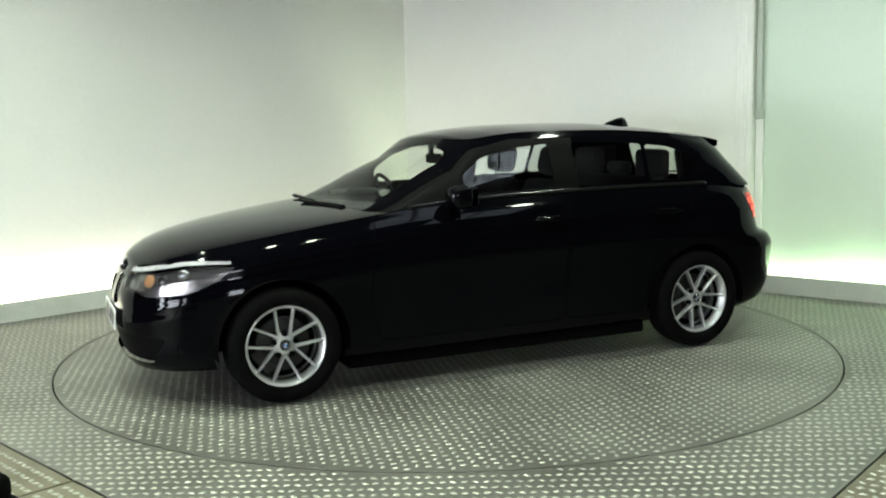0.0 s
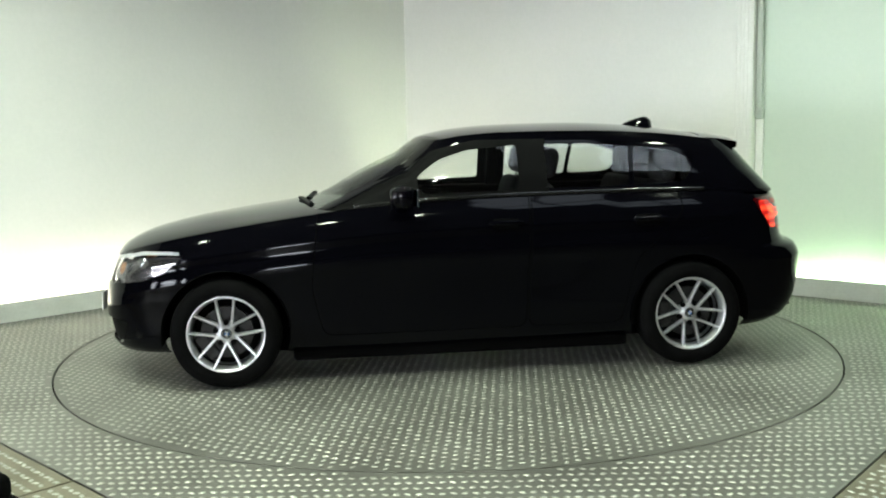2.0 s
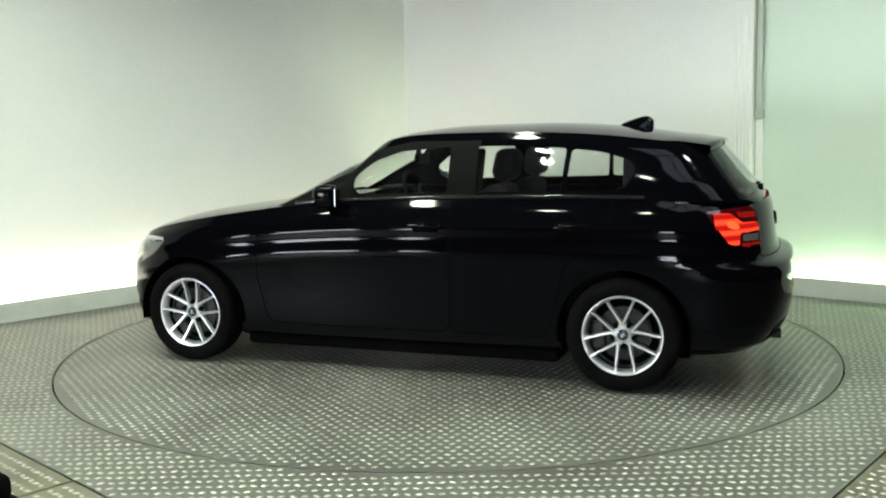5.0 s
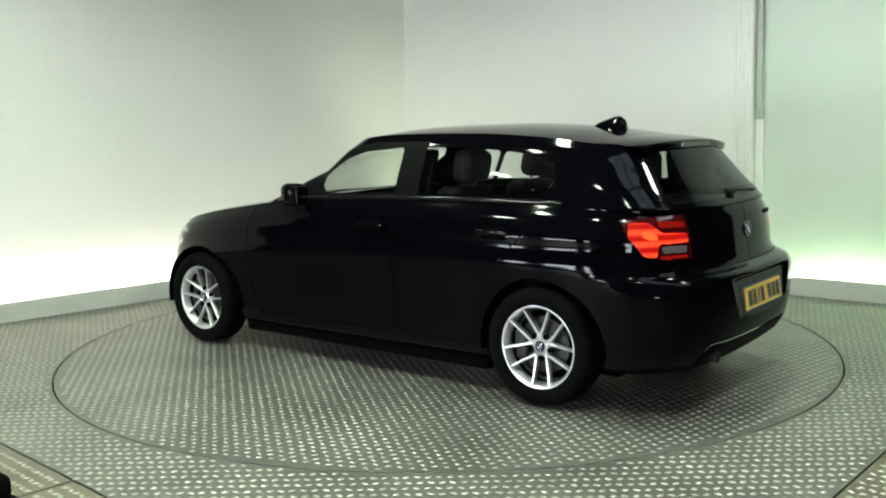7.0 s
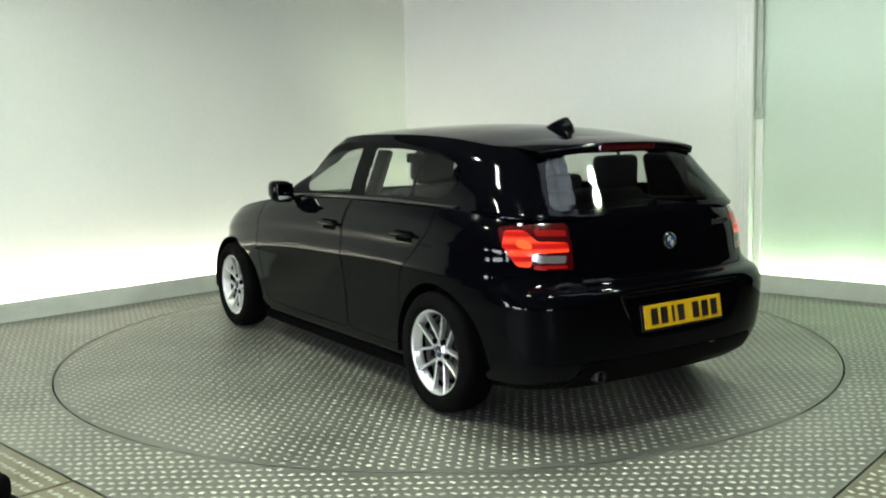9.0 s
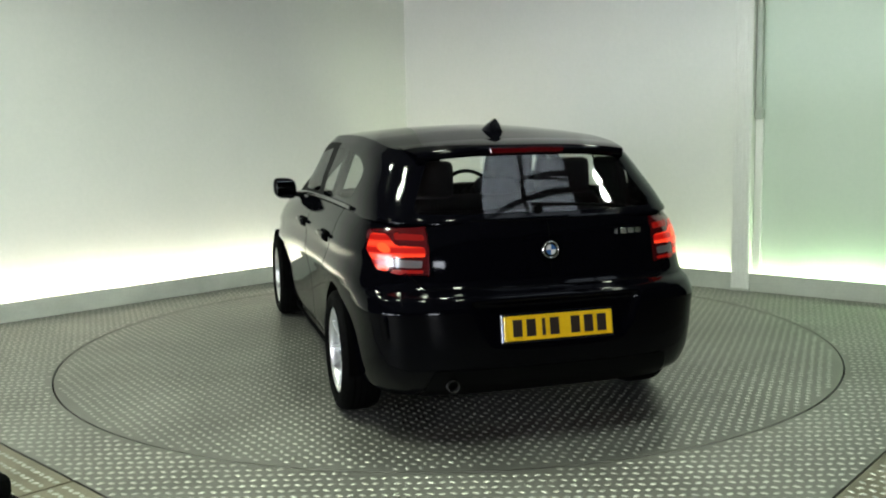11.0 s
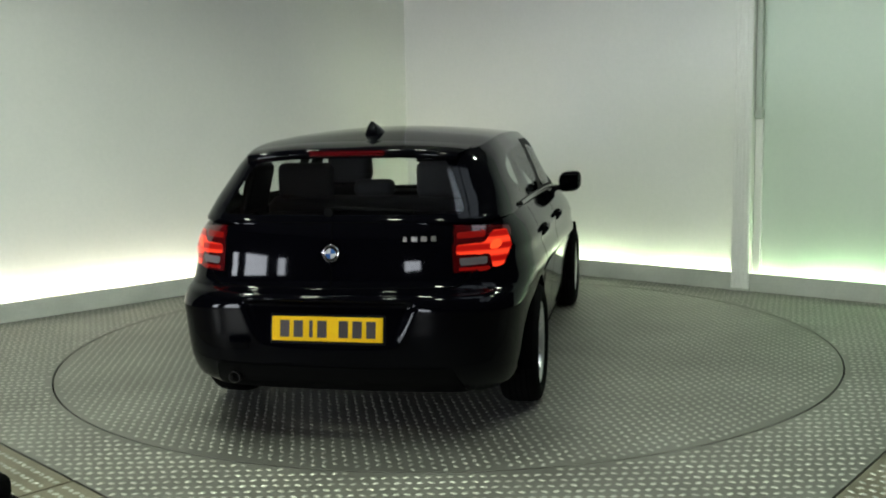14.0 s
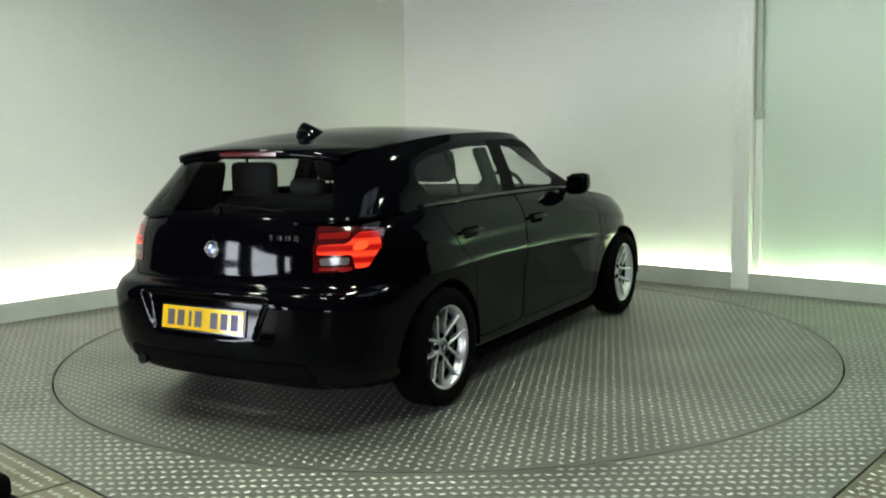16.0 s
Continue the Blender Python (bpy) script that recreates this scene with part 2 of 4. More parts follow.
def lugs(name, keep, angle, span, parent, label, stagger=0.28, rough=0.001, step=(0.045, 0.060), size=(0.0195, 0.0115), mat=LUG):
    """Raised lens-shaped lugs in staggered rows, alternately turned: one joined mesh."""
    sx, sy = step
    nx, ny = int(span / sx) + 1, int(span / sy) + 1
    i, j = np.meshgrid(np.arange(-nx, nx + 1), np.arange(-ny, ny + 1), indexing="ij")
    u = (i + stagger * (j % 2)) * sx
    v = j * sy
    ca, sa = math.cos(angle), math.sin(angle)
    x, y = ca * u - sa * v, sa * u + ca * v
    ok = keep(x, y)
    x, y, flip = x[ok], y[ok], np.where(((i + j)[ok] % 2) == 0, 0.5, -0.5)
    rng = np.random.default_rng(7)
    x, y = x + rng.normal(0, rough, len(x)), y + rng.normal(0, rough, len(x))
    high = 0.0034 * rng.uniform(0.6, 1.2, len(x))
    a = flip + angle
    lx, ly = size
    shape = [(lx * math.cos(k * math.pi / 3), ly * math.sin(k * math.pi / 3), 0) for k in range(6)]
    shape += [(0.5 * px, 0.5 * py, 1) for px, py, _ in shape]
    verts = np.empty((len(x), 12, 3))
    for k, (px, py, pz) in enumerate(shape):
        verts[:, k, 0] = x + np.cos(a) * px - np.sin(a) * py
        verts[:, k, 1] = y + np.sin(a) * px + np.cos(a) * py
        verts[:, k, 2] = np.where(pz, high, -0.0005)
    local = [(k, (k + 1) % 6, 6 + (k + 1) % 6, 6 + k) for k in range(6)] + [(6, 7, 8, 9, 10, 11)]
    base = np.arange(len(x)) * 12
    faces = [tuple(int(b) + q for q in f) for b in base for f in local]
    me = bpy.data.meshes.new(name)
    me.from_pydata(verts.reshape(-1, 3).tolist(), [], faces)
    me.polygons.foreach_set("use_smooth", [True] * len(me.polygons))
    me.materials.append(mat)
    ob = new(name, me)
    ob.parent = parent
    return tagged(ob, label, kind="stuff")


def platform_floor():
    n = 360
    verts, faces = [], []
    angles = sorted([2 * math.pi * k / n - math.pi for k in range(n)] + [math.atan2(p.y, p.x) for p in PLATFORM])
    for a in angles:
        d = Vector((math.cos(a), math.sin(a)))
        far = 1e9
        for i in range(4):
            p, q = PLATFORM[i], PLATFORM[(i + 1) % 4]
            e = q - p
            den = d.x * e.y - d.y * e.x
            if abs(den) > 1e-9:
                s = (p.x * e.y - p.y * e.x) / den
                w = (p.x * d.y - p.y * d.x) / den
                if s > 0 and -1e-6 <= w <= 1 + 1e-6:
                    far = min(far, s)
        r = RING + 0.010
        verts += [(d.x * r, d.y * r, -0.04), (d.x * r, d.y * r, 0.0), (d.x * (far - 0.007), d.y * (far - 0.007), 0.0),
                  (d.x * (far - 0.007), d.y * (far - 0.007), -0.04)]
    m = len(angles)
    for k in range(m):
        a, b = 4 * k, 4 * ((k + 1) % m)
        for i in range(3):
            faces.append((a + i, a + i + 1, b + i + 1, b + i))
    ob = quads("platform_floor", verts, faces, TREAD)
    tagged(ob, "square of worn aluminium tread plate round the turntable", "floor", kind="structure")
    poly = [tuple(p) for p in PLATFORM]
    lugs("tread_relief", lambda x, y: inside(x, y, poly, 0.02) & (np.hypot(x, y) > RING + 0.03), 0.0, 6.0, ob, "raised lugs of the tread plate")
    base = solid("floor", prism_bm([(-9, -12), (9, -12), (9, 6), (-9, 6)], -0.10, -0.045), DARK)
    tagged(base, "dark subfloor below the tread plates", "floor", kind="structure")


def outer_floor():
    """Older, browner tread plates outside the platform, toward the camera."""
    nl = Vector((EDGE_LD.y, -EDGE_LD.x))
    if nl.dot(NEAR) < 0:
        nl = -nl
    nr = Vector((EDGE_RD.y, -EDGE_RD.x))
    if nr.dot(NEAR) < 0:
        nr = -nr
    gap, deep = 0.003, 7.5
    joint = meet(Vector((-1.566, -2.475)), Vector((-0.578, -0.816)), EDGE_L, EDGE_LD)
    runs = []
    for a, b, n in ((SIDE_L, joint, nl), (joint, NEAR, nl), (NEAR, SIDE_R, nr)):
        d = (b - a).normalized()
        runs.append([a + n * gap + d * 0.006, b + n * gap - d * 0.006, b + n * deep - d * 0.006, a + n * deep + d * 0.006])
    runs.append([NEAR + nl * gap, NEAR + nr * gap, NEAR + nr * deep, NEAR + nl * deep])
    for k, pts in enumerate(runs):
        area = sum(pts[i].x * pts[(i + 1) % 4].y - pts[i].y * pts[(i + 1) % 4].x for i in range(4))
        if area < 0:
            pts = pts[::-1]
        ob = solid("hall_floor", prism_bm([tuple(p) for p in pts], -0.04, -0.001), STEEL)
        tagged(ob, "worn brownish steel tread plates of the hall floor", "floor", kind="structure")
        poly = [tuple(p) for p in pts]
        if k < 3:
            lugs("tread_relief", lambda x, y: inside(x, y, poly, 0.02) & (np.hypot(x, y) < 4.2), math.radians(-43), 5.0, ob,
                 "raised lugs of the tread plate")


def turntable():
    root = new("turntable")
    tagged(root, "round aluminium tread plate turntable set flush in the floor", "turntable")
    part("deck", lathe_bm([(0.0001, -0.03), (0.0001, 0.0), (RING, 0.0), (RING, -0.03)], 180), TREAD, root)
    lugs("tread_relief", lambda x, y: np.hypot(x, y) < RING - 0.03, math.radians(20), 2.6, root, "raised lugs of the tread plate", 0.5, 0.0015, (0.056, 0.046), (0.0190, 0.0112), LUG_WORN)
    return root


def hall():
    """The dark hall round and behind the camera, with its ceiling lights and four bright windows."""
    tagged(solid("hall_wall_north", prism_bm([(-6, 6.2), (6.4, 6.2), (6.4, 6.4), (-6, 6.4)], -0.05, WALL_H), HALL),
           "dark plain hall wall", "wall", kind="structure")
    tagged(solid("hall_wall_east", prism_bm([(6.2, -11), (6.4, -11), (6.4, 6.2), (6.2, 6.2)], -0.05, WALL_H), HALL),
           "dark plain hall wall", "wall", kind="structure")
    # the west and south walls each have a tall window; u runs along the wall, v through it
    west = lambda u0, u1, v0, v1: [(v0 - 6.0, u0), (v1 - 6.0, u0), (v1 - 6.0, u1), (v0 - 6.0, u1)]
    south = lambda u0, u1, v0, v1: [(u0, v0 - 11.2), (u1, v0 - 11.2), (u1, v1 - 11.2), (u0, v1 - 11.2)]
    for name, wname, at, ends, (u0, u1, z0, z1) in (("hall_wall_west", "window_1", west, (-6.75, -4.2), WIN_WEST),
                                                    ("hall_wall_west_end", "window_4", west, (-11, -6.75), WIN_WEST_END),
                                                    ("hall_wall_west_bay", "window_3", west, (-4.2, 6.2), WIN_WEST_BAY),
                                                    ("hall_wall_south", "window_2", south, (-6, 6.4), WIN_SOUTH)):
        bm = None
        for a, b, lo, hi in ((ends[0], u0, -0.05, WALL_H), (u1, ends[1], -0.05, WALL_H), (u0, u1, -0.05, z0), (u0, u1, z1, WALL_H)):
            bm = prism_bm(at(a, b, 0.0, 0.2), lo, hi, bm)
        tagged(solid(name, bm, HALL), "dark plain hall wall with a window opening", "wall", kind="structure")
        win = new(wname)
        tagged(win, "bright daylit window in the hall wall", "window", kind="structure")
        part("pane", prism_bm(at(u0, u1, 0.07, 0.09), z0, z1), PANEL, win, "bright daylit pane")
        bar = z0 + 0.30 * (z1 - z0)
        for a, b, lo, hi in ((u0, u0 + 0.05, z0, z1), (u1 - 0.05, u1, z0, z1), (u0 + 0.05, u1 - 0.05, z0, z0 + 0.05),
                             (u0 + 0.05, u1 - 0.05, z1 - 0.05, z1), (u0 + 0.05, u1 - 0.05, bar, bar + 0.09)):
            part("window_frame", prism_bm(at(a, b, 0.10, 0.16), lo, hi), DARK, win)
    tagged(solid("ceiling", prism_bm([(-6.2, -11.2), (6.4, -11.2), (6.4, 6.4), (-6.2, 6.4)], WALL_H, WALL_H + 0.15), CEIL),
           "grey painted ceiling", "ceiling", kind="structure")
    first = None
    for x, y in CEILING_LIGHTS:
        m = Matrix.Translation((x, y, WALL_H))
        if first is None:
            first = new("ceiling_spotlight")
            tagged(first, "round white ceiling spotlight with a bright lens", "ceiling light", "ceiling lights")
            part("housing", lathe_bm([(0.0001, 0.0), (0.135, 0.0), (0.135, -0.09), (0.118, -0.10), (0.112, -0.07)], 32), PLINTH, first, smooth=True)
            part("lens", lathe_bm([(0.0001, -0.078), (0.111, -0.074)], 32), DIFFUSER, first, "glowing white lens")
            first.matrix_world = m
        else:
            copy_thing(first, m)


def roof_light():
    """Large bluish roof lights with dark glazing bars above the turntable."""
    root = new("roof_light")
    root.matrix_world = pose(1.45, -2.30, WALL_H, 0, 0, 32)
    tagged(root, "large bluish white roof light panel with dark glazing bars", "roof light", "roof lights")
    for k in range(2):
        part("pane", box_bm(0.56, 1.20, 0.02, Matrix.Translation((-0.30 + 0.60 * k, 0, -0.03)), 0.003), ROOFGLOW, root, "glowing bluish pane")
    for k in range(3):
        part("glazing_bar", box_bm(0.05, 1.30, 0.06, Matrix.Translation((-0.60 + 0.60 * k, 0, -0.031)), 0.004), DARK, root)
    for y in (-0.63, 0.0, 0.63):
        part("cross_bar", box_bm(1.24, 0.05, 0.05, Matrix.Translation((0, y, -0.040)), 0.004), DARK, root)
    copy_thing(root, pose(2.80, -2.72, WALL_H, 0, 0, 32))


def rubber_block():
    root = new("rubber_block")
    root.matrix_world = pose(-1.945, -2.690, 0, 0, 0, -40)
    tagged(root, "black rounded rubber block lying on the floor plates", "block")
    part("body", box_bm(0.34, 0.30, 0.11, Matrix.Translation((0, 0, 0.055)), 0.035, 4), RUBBER, root, smooth=True)
    part("base", box_bm(0.36, 0.32, 0.014, Matrix.Translation((0, 0, 0.007)), 0.004), RUBBER, root)


WIN_WEST = (-6.35, -4.5, 0.45, 1.60)
WIN_WEST_END = (-7.85, -7.1, 0.45, 1.60)
WIN_WEST_BAY = (-3.98, -3.42, 0.45, 1.60)
WIN_SOUTH = (-1.6, -0.2, 0.40, 1.60)
CEILING_LIGHTS = [(-2.4, -0.6), (-1.6, -1.7), (-0.8, -2.8), (0.3, -3.3), (1.9, -0.3), (2.5, -1.6), (-3.0, -1.9), (-0.1, -1.0)]
TUBE_R = material("tube_glow_green", (0.9, 0.95, 0.85), 0.4, emit=(0.70, 1.0, 0.60), power=90.0)
DIFFUSER = material("diffuser_glow", (0.9, 0.9, 0.9), 0.4, emit=(0.88, 1.0, 0.80), power=270.0)
CONDUIT = material("conduit_grey", (0.42, 0.46, 0.41), 0.5)
ROOFGLOW = material("roof_glow", (0.9, 0.9, 0.9), 0.4, emit=(0.76, 0.88, 1.0), power=2.5)
booth()
pillar()
roof_light()
platform_floor()
outer_floor()
hall()
rubber_block()
TABLE = turntable()

# ---- the car: a black five-door hatchback; x forward, y to its left, origin between the axles on the ground ----
AXLE = 1.341
HUB_Z = 0.309


def curve(keys, t):
    """Smooth monotone curve through (t, value) keys."""
    k = np.array(keys, float)
    k = k[np.argsort(k[:, 0])]
    x, y = k[:, 0], k[:, 1]
    d = np.diff(y) / np.diff(x)
    m = np.concatenate([[d[0]], np.where(d[:-1] * d[1:] > 0, 2 * d[:-1] * d[1:] / (d[:-1] + d[1:] + 1e-12), 0), [d[-1]]])
    t = np.clip(np.asarray(t, float), x[0], x[-1])
    i = np.clip(np.searchsorted(x, t) - 1, 0, len(x) - 2)
    h = x[i + 1] - x[i]
    s = (t - x[i]) / h
    return ((1 + 2 * s) * (1 - s) ** 2 * y[i] + s * (1 - s) ** 2 * h * m[i] + s * s * (3 - 2 * s) * y[i + 1] + s * s * (s - 1) * h * m[i + 1])


SHOULDER = [(-2.3, 0.99), (-2.0, 1.005), (-1.6, 1.02), (-1.0, 1.025), (-0.4, 1.02), (0.2, 1.005), (0.6, 0.978), (0.9, 0.945), (1.2, 0.903),
            (1.5, 0.852), (1.75, 0.797), (1.9, 0.752), (2.0, 0.712), (2.1, 0.655), (2.2, 0.60)]
BOTTOM = [(-2.3, 0.27), (-1.95, 0.215), (-1.6, 0.20), (-0.9, 0.185), (0.9, 0.175), (1.6, 0.18), (2.0, 0.165), (2.2, 0.18)]
NOSE = [(0, 2.055), (0.08, 2.085), (0.3, 2.112), (0.55, 2.118), (0.75, 2.108), (0.9, 2.08), (1, 2.03)]
TAIL = [(0, 2.06), (0.06, 2.13), (0.2, 2.185), (0.36, 2.20), (0.52, 2.199), (0.575, 2.188), (0.595, 2.165), (0.615, 2.125), (0.66, 2.101), (0.8, 2.088), (0.93, 2.072), (1, 2.05)]
WIDTH = [(0, 0.775), (0.05, 0.815), (0.16, 0.834), (0.38, 0.847), (0.55, 0.866), (0.63, 0.881), (0.66, 0.8815), (0.69, 0.877), (0.76, 0.8688), (0.81, 0.8700), (0.845, 0.8625), (0.92, 0.838), (1, 0.795)]
CROWN = [(0.3, 0.030), (0.9, 0.030), (1.3, 0.042), (1.6, 0.055), (1.85, 0.060), (2.0, 0.045), (2.05, 0.0)]
G_NOSE = [(0, 0.875), (0.2, 0.717), (0.5, 0.54), (0.75, 0.387), (0.93, 0.247), (1, 0.17)]
G_TAIL = [(0, 2.037), (0.32, 1.955), (0.67, 1.865), (1, 1.775)]
G_WIDTH = [(0, 0.785), (0.3, 0.754), (0.6, 0.708), (0.85, 0.665), (1, 0.616)]
RAIL = [(-1.9, 1.262), (-1.8, 1.278), (-1.5, 1.328), (-1.16, 1.368), (-0.8, 1.386), (-0.5, 1.389), (-0.26, 1.387), (-0.04, 1.373), (0.12, 1.336), (0.25, 1.271), (0.3, 1.238)]
ROOF_CROWN = [(-1.9, 0.042), (-1.5, 0.046), (-0.8, 0.050), (-0.5, 0.046), (-0.3, 0.043), (0.0, 0.037), (0.15, 0.046), (0.3, 0.068)]


def roof_z(x, y):
    return curve(RAIL, x) + curve(ROOF_CROWN, x) * np.clip(1 - (y / 0.618) ** 2, 0, 1)


def outline(front, rear, wide, xc, nf, nr, m, count):
    """Half plan outline from front centre round the left side to rear centre, evenly spaced."""
    a = np.linspace(0, 1, 4000)
    a = a * a * (3 - 2 * a) * math.pi
    c, s = np.cos(a), np.sin(a)
    e = np.where(c >= 0, 2 / nf, 2 / nr)
    lengths = np.where(c >= 0, front - xc, rear + xc)
    x = xc + np.sign(c) * lengths * np.abs(c) ** e
    y = wide * np.clip(s, 0, 1) ** (2 / m)
    l = np.concatenate([[0], np.cumsum(np.hypot(np.diff(x), np.diff(y)))])
    at = np.linspace(0, l[-1], count)
    return np.interp(at, l, x), np.interp(at, l, y)


def lower_shell(count=440, levels=96):
    pts = []
    for v in np.linspace(0, 1, levels):
        x, y = outline(curve(NOSE, v), curve(TAIL, v), curve(WIDTH, v), 0.0, 5.2, float(np.interp(v, [0, 0.5, 0.6, 1], [15, 15, 11, 10])), float(np.interp(v, [0, 0.5, 0.65], [2.8, 2.8, 2.5])), count)
        # wheel arches swell a little
        y = y + (0.010 * np.exp(-((x - AXLE) / 0.34) ** 2) + 0.012 * np.exp(-((x + AXLE) / 0.36) ** 2)) * math.sin(min(1.0, v / 0.75) * math.pi) * (y / y.max())
        z = curve(BOTTOM, x) + v * (curve(SHOULDER, x) - curve(BOTTOM, x))
        # shallow recess round the rear number plate, narrower towards the bottom
        half = 0.345 + 0.075 * np.clip((z - 0.455) / 0.20, 0, 1)
        ramp = lambda d: np.clip(d, 0, 1) ** 2 * (3 - 2 * np.clip(d, 0, 1))
        deep = ramp((half - y) / 0.045) * ramp((z - 0.435) / 0.04) * ramp((0.672 - z) / 0.035) * (x < -1.9)
        floor_x = -2.172 + (z - 0.537) * 0.158
        x = np.where(deep > 0, x + deep * np.clip(floor_x - x, 0, 0.05), x)
        pts.append(np.stack([x, y, z], 1))
    return np.array(pts)


def deck_z(x, y):
    edge = np.maximum(0.02, np.interp(x, DECK_X, DECK_Y))
    return curve(SHOULDER, x) + curve(CROWN, x) * np.clip(1 - (y / edge) ** 2, 0, 1) ** 0.8


_dx, _dy = outline(curve(NOSE, 1.0), curve(TAIL, 1.0), curve(WIDTH, 1.0), 0.0, 5.2, 10.0, 2.5, 600)
DECK_X, DECK_Y = _dx[::-1].copy(), _dy[::-1].copy()


def upper_shell(count=300, levels=26):
    pts = []
    for w in np.linspace(-0.04, 1, levels):
        q = max(w, 0.0)
        x, y = outline(curve(G_NOSE, q), curve(G_TAIL, q), curve(G_WIDTH, q), -0.35, float(np.interp(q, [0, 0.5, 1], [18, 12, 8])), 11.0, 3.0, count)
        base = np.where(x > 0.2, deck_z(x, y) - 0.004, curve(SHOULDER, x))
        z = base + w * (roof_z(x, y) - base)
        pts.append(np.stack([x, y, z], 1))
    return np.array(pts)


def hood_shell(nx=90, ny=34):
    x = 0.35 + (DECK_X[-1] - 0.35) * np.sin(np.linspace(0, math.pi / 2, nx))
    edge = np.interp(x, DECK_X, DECK_Y)
    pts = []
    for f in np.linspace(0, 1, ny):
        y = edge * math.sin(f * math.pi / 2)
        pts.append(np.stack([x, y, deck_z(x, y)], 1))
    return np.array(pts)


def roof_shell(ring, nt=16):
    """Cap over the top ring of the upper shell, crowned along the middle."""
    pts = []
    for f in np.linspace(0, 1, nt):
        p = ring.copy()
        p[:, 1] = ring[:, 1] * math.cos(f * math.pi / 2)
        p[:, 2] = roof_z(p[:, 0], p[:, 1])
        pts.append(p)
    return np.array(pts)


def sdf(px, py, poly):
    """Signed distance to a polygon, negative inside."""
    p = np.array(poly, float)
    d2, sign = np.full(px.shape, 1e18), np.ones(px.shape)
    for i in range(len(p)):
        a, b = p[i], p[i - 1]
        e = b - a
        wx, wy = px - a[0], py - a[1]
        h = np.clip((wx * e[0] + wy * e[1]) / (e @ e), 0, 1)
        d2 = np.minimum(d2, (wx - e[0] * h) ** 2 + (wy - e[1] * h) ** 2)
        c1, c2, c3 = py >= a[1], py < b[1], e[0] * wy > e[1] * wx
        sign = np.where((c1 & c2 & c3) | (~c1 & ~c2 & ~c3), -sign, sign)
    return sign * np.sqrt(d2)


def rounded(poly, radius, steps=5):
    """Rounds the corners of a polygon."""
    out, n = [], len(poly)
    for i in range(n):
        p, a, b = Vector(poly[i]), Vector(poly[i - 1]), Vector(poly[(i + 1) % n])
        ra = min(radius, (a - p).length * 0.45)
        rb = min(radius, (b - p).length * 0.45)
        s, e = p + (a - p).normalized() * ra, p + (b - p).normalized() * rb
        for k in range(steps + 1):
            t = k / steps
            out.append(tuple((1 - t) ** 2 * s + 2 * t * (1 - t) * p + t * t * e))
    return out


def circle(cx, cy, r, n=48):
    return [(cx + r * math.cos(2 * math.pi * k / n), cy + r * math.sin(2 * math.pi * k / n)) for k in range(n)]


class Shell:
    """A grid of points that is cut along outlines into the panels of the body."""

    def __init__(self, grid):
        self.rows, self.cols = grid.shape[:2]
        self.v = grid.reshape(-1, 3).copy()
        du, dv = np.gradient(grid, axis=1), np.gradient(grid, axis=0)
        n = np.cross(du, dv)
        self.n = (n / np.maximum(np.linalg.norm(n, axis=2, keepdims=True), 1e-9)).reshape(-1, 3)
        mid = np.array([0.0, 0.0, 0.7])
        if np.mean(np.sum(self.n * (self.v - mid), 1)) < 0:
            self.n = -self.n
        self.locked = np.zeros(len(self.v), bool)
        self.regions = []
        step = max(np.median(np.linalg.norm(du, axis=2)), np.median(np.linalg.norm(dv, axis=2)))
        self.h = float(step)

    def cut(self, name, poly, axes=(0, 2), where=None):
        """Names the faces inside an outline drawn in two of the axes. where: which points may belong to it."""
        a, b = axes
        free = 3 - a - b
        px, py = self.v[:, a], self.v[:, b]
        ok = np.ones(len(px), bool) if where is None else where(self.v, self.n)
        d = sdf(px, py, poly)
        e = 1e-4
        gx = (sdf(px + e, py, poly) - d) / e
        gy = (sdf(px, py + e, poly) - d) / e
        move = ok & ~self.locked & (np.abs(d) < 0.62 * self.h)
        dx, dy = -d * gx, -d * gy
        slope = self.n[:, free]
        safe = move & (np.abs(slope) > 0.15)
        shift = np.zeros_like(self.v)
        shift[:, a], shift[:, b] = dx, dy
        shift[:, free] = np.where(np.abs(slope) > 0.15, -(self.n[:, a] * dx + self.n[:, b] * dy) / np.where(np.abs(slope) > 0.15, slope, 1), 0)
        self.v[safe] += shift[safe]
        self.locked |= safe
        self.regions.append((name, poly, axes, where))

    def panels(self):
        """Vertices and faces of each named panel, left half only."""
        r, c = self.rows, self.cols
        i, j = np.meshgrid(np.arange(r - 1), np.arange(c - 1), indexing="ij")
        q = np.stack([i * c + j, i * c + j + 1, (i + 1) * c + j + 1, (i + 1) * c + j], -1).reshape(-1, 4)
        l = self.locked
        other = l[q[:, 1]] & l[q[:, 3]] & ~(l[q[:, 0]] & l[q[:, 2]])
        tri = np.concatenate([np.where(other[:, None], q[:, [0, 1, 3]], q[:, [0, 1, 2]]), np.where(other[:, None], q[:, [1, 2, 3]], q[:, [0, 2, 3]])])
        mid, nm = self.v[tri].mean(1), self.n[tri].mean(1)
        names = np.array(["rest"] * len(tri), dtype=object)
        for name, poly, (a, b), where in self.regions:
            hit = sdf(mid[:, a], mid[:, b], poly) < 0
            if where is not None:
                hit &= where(mid, nm)
            names[hit] = name
        return {n: tri[names == n] for n in sorted(set(names))}


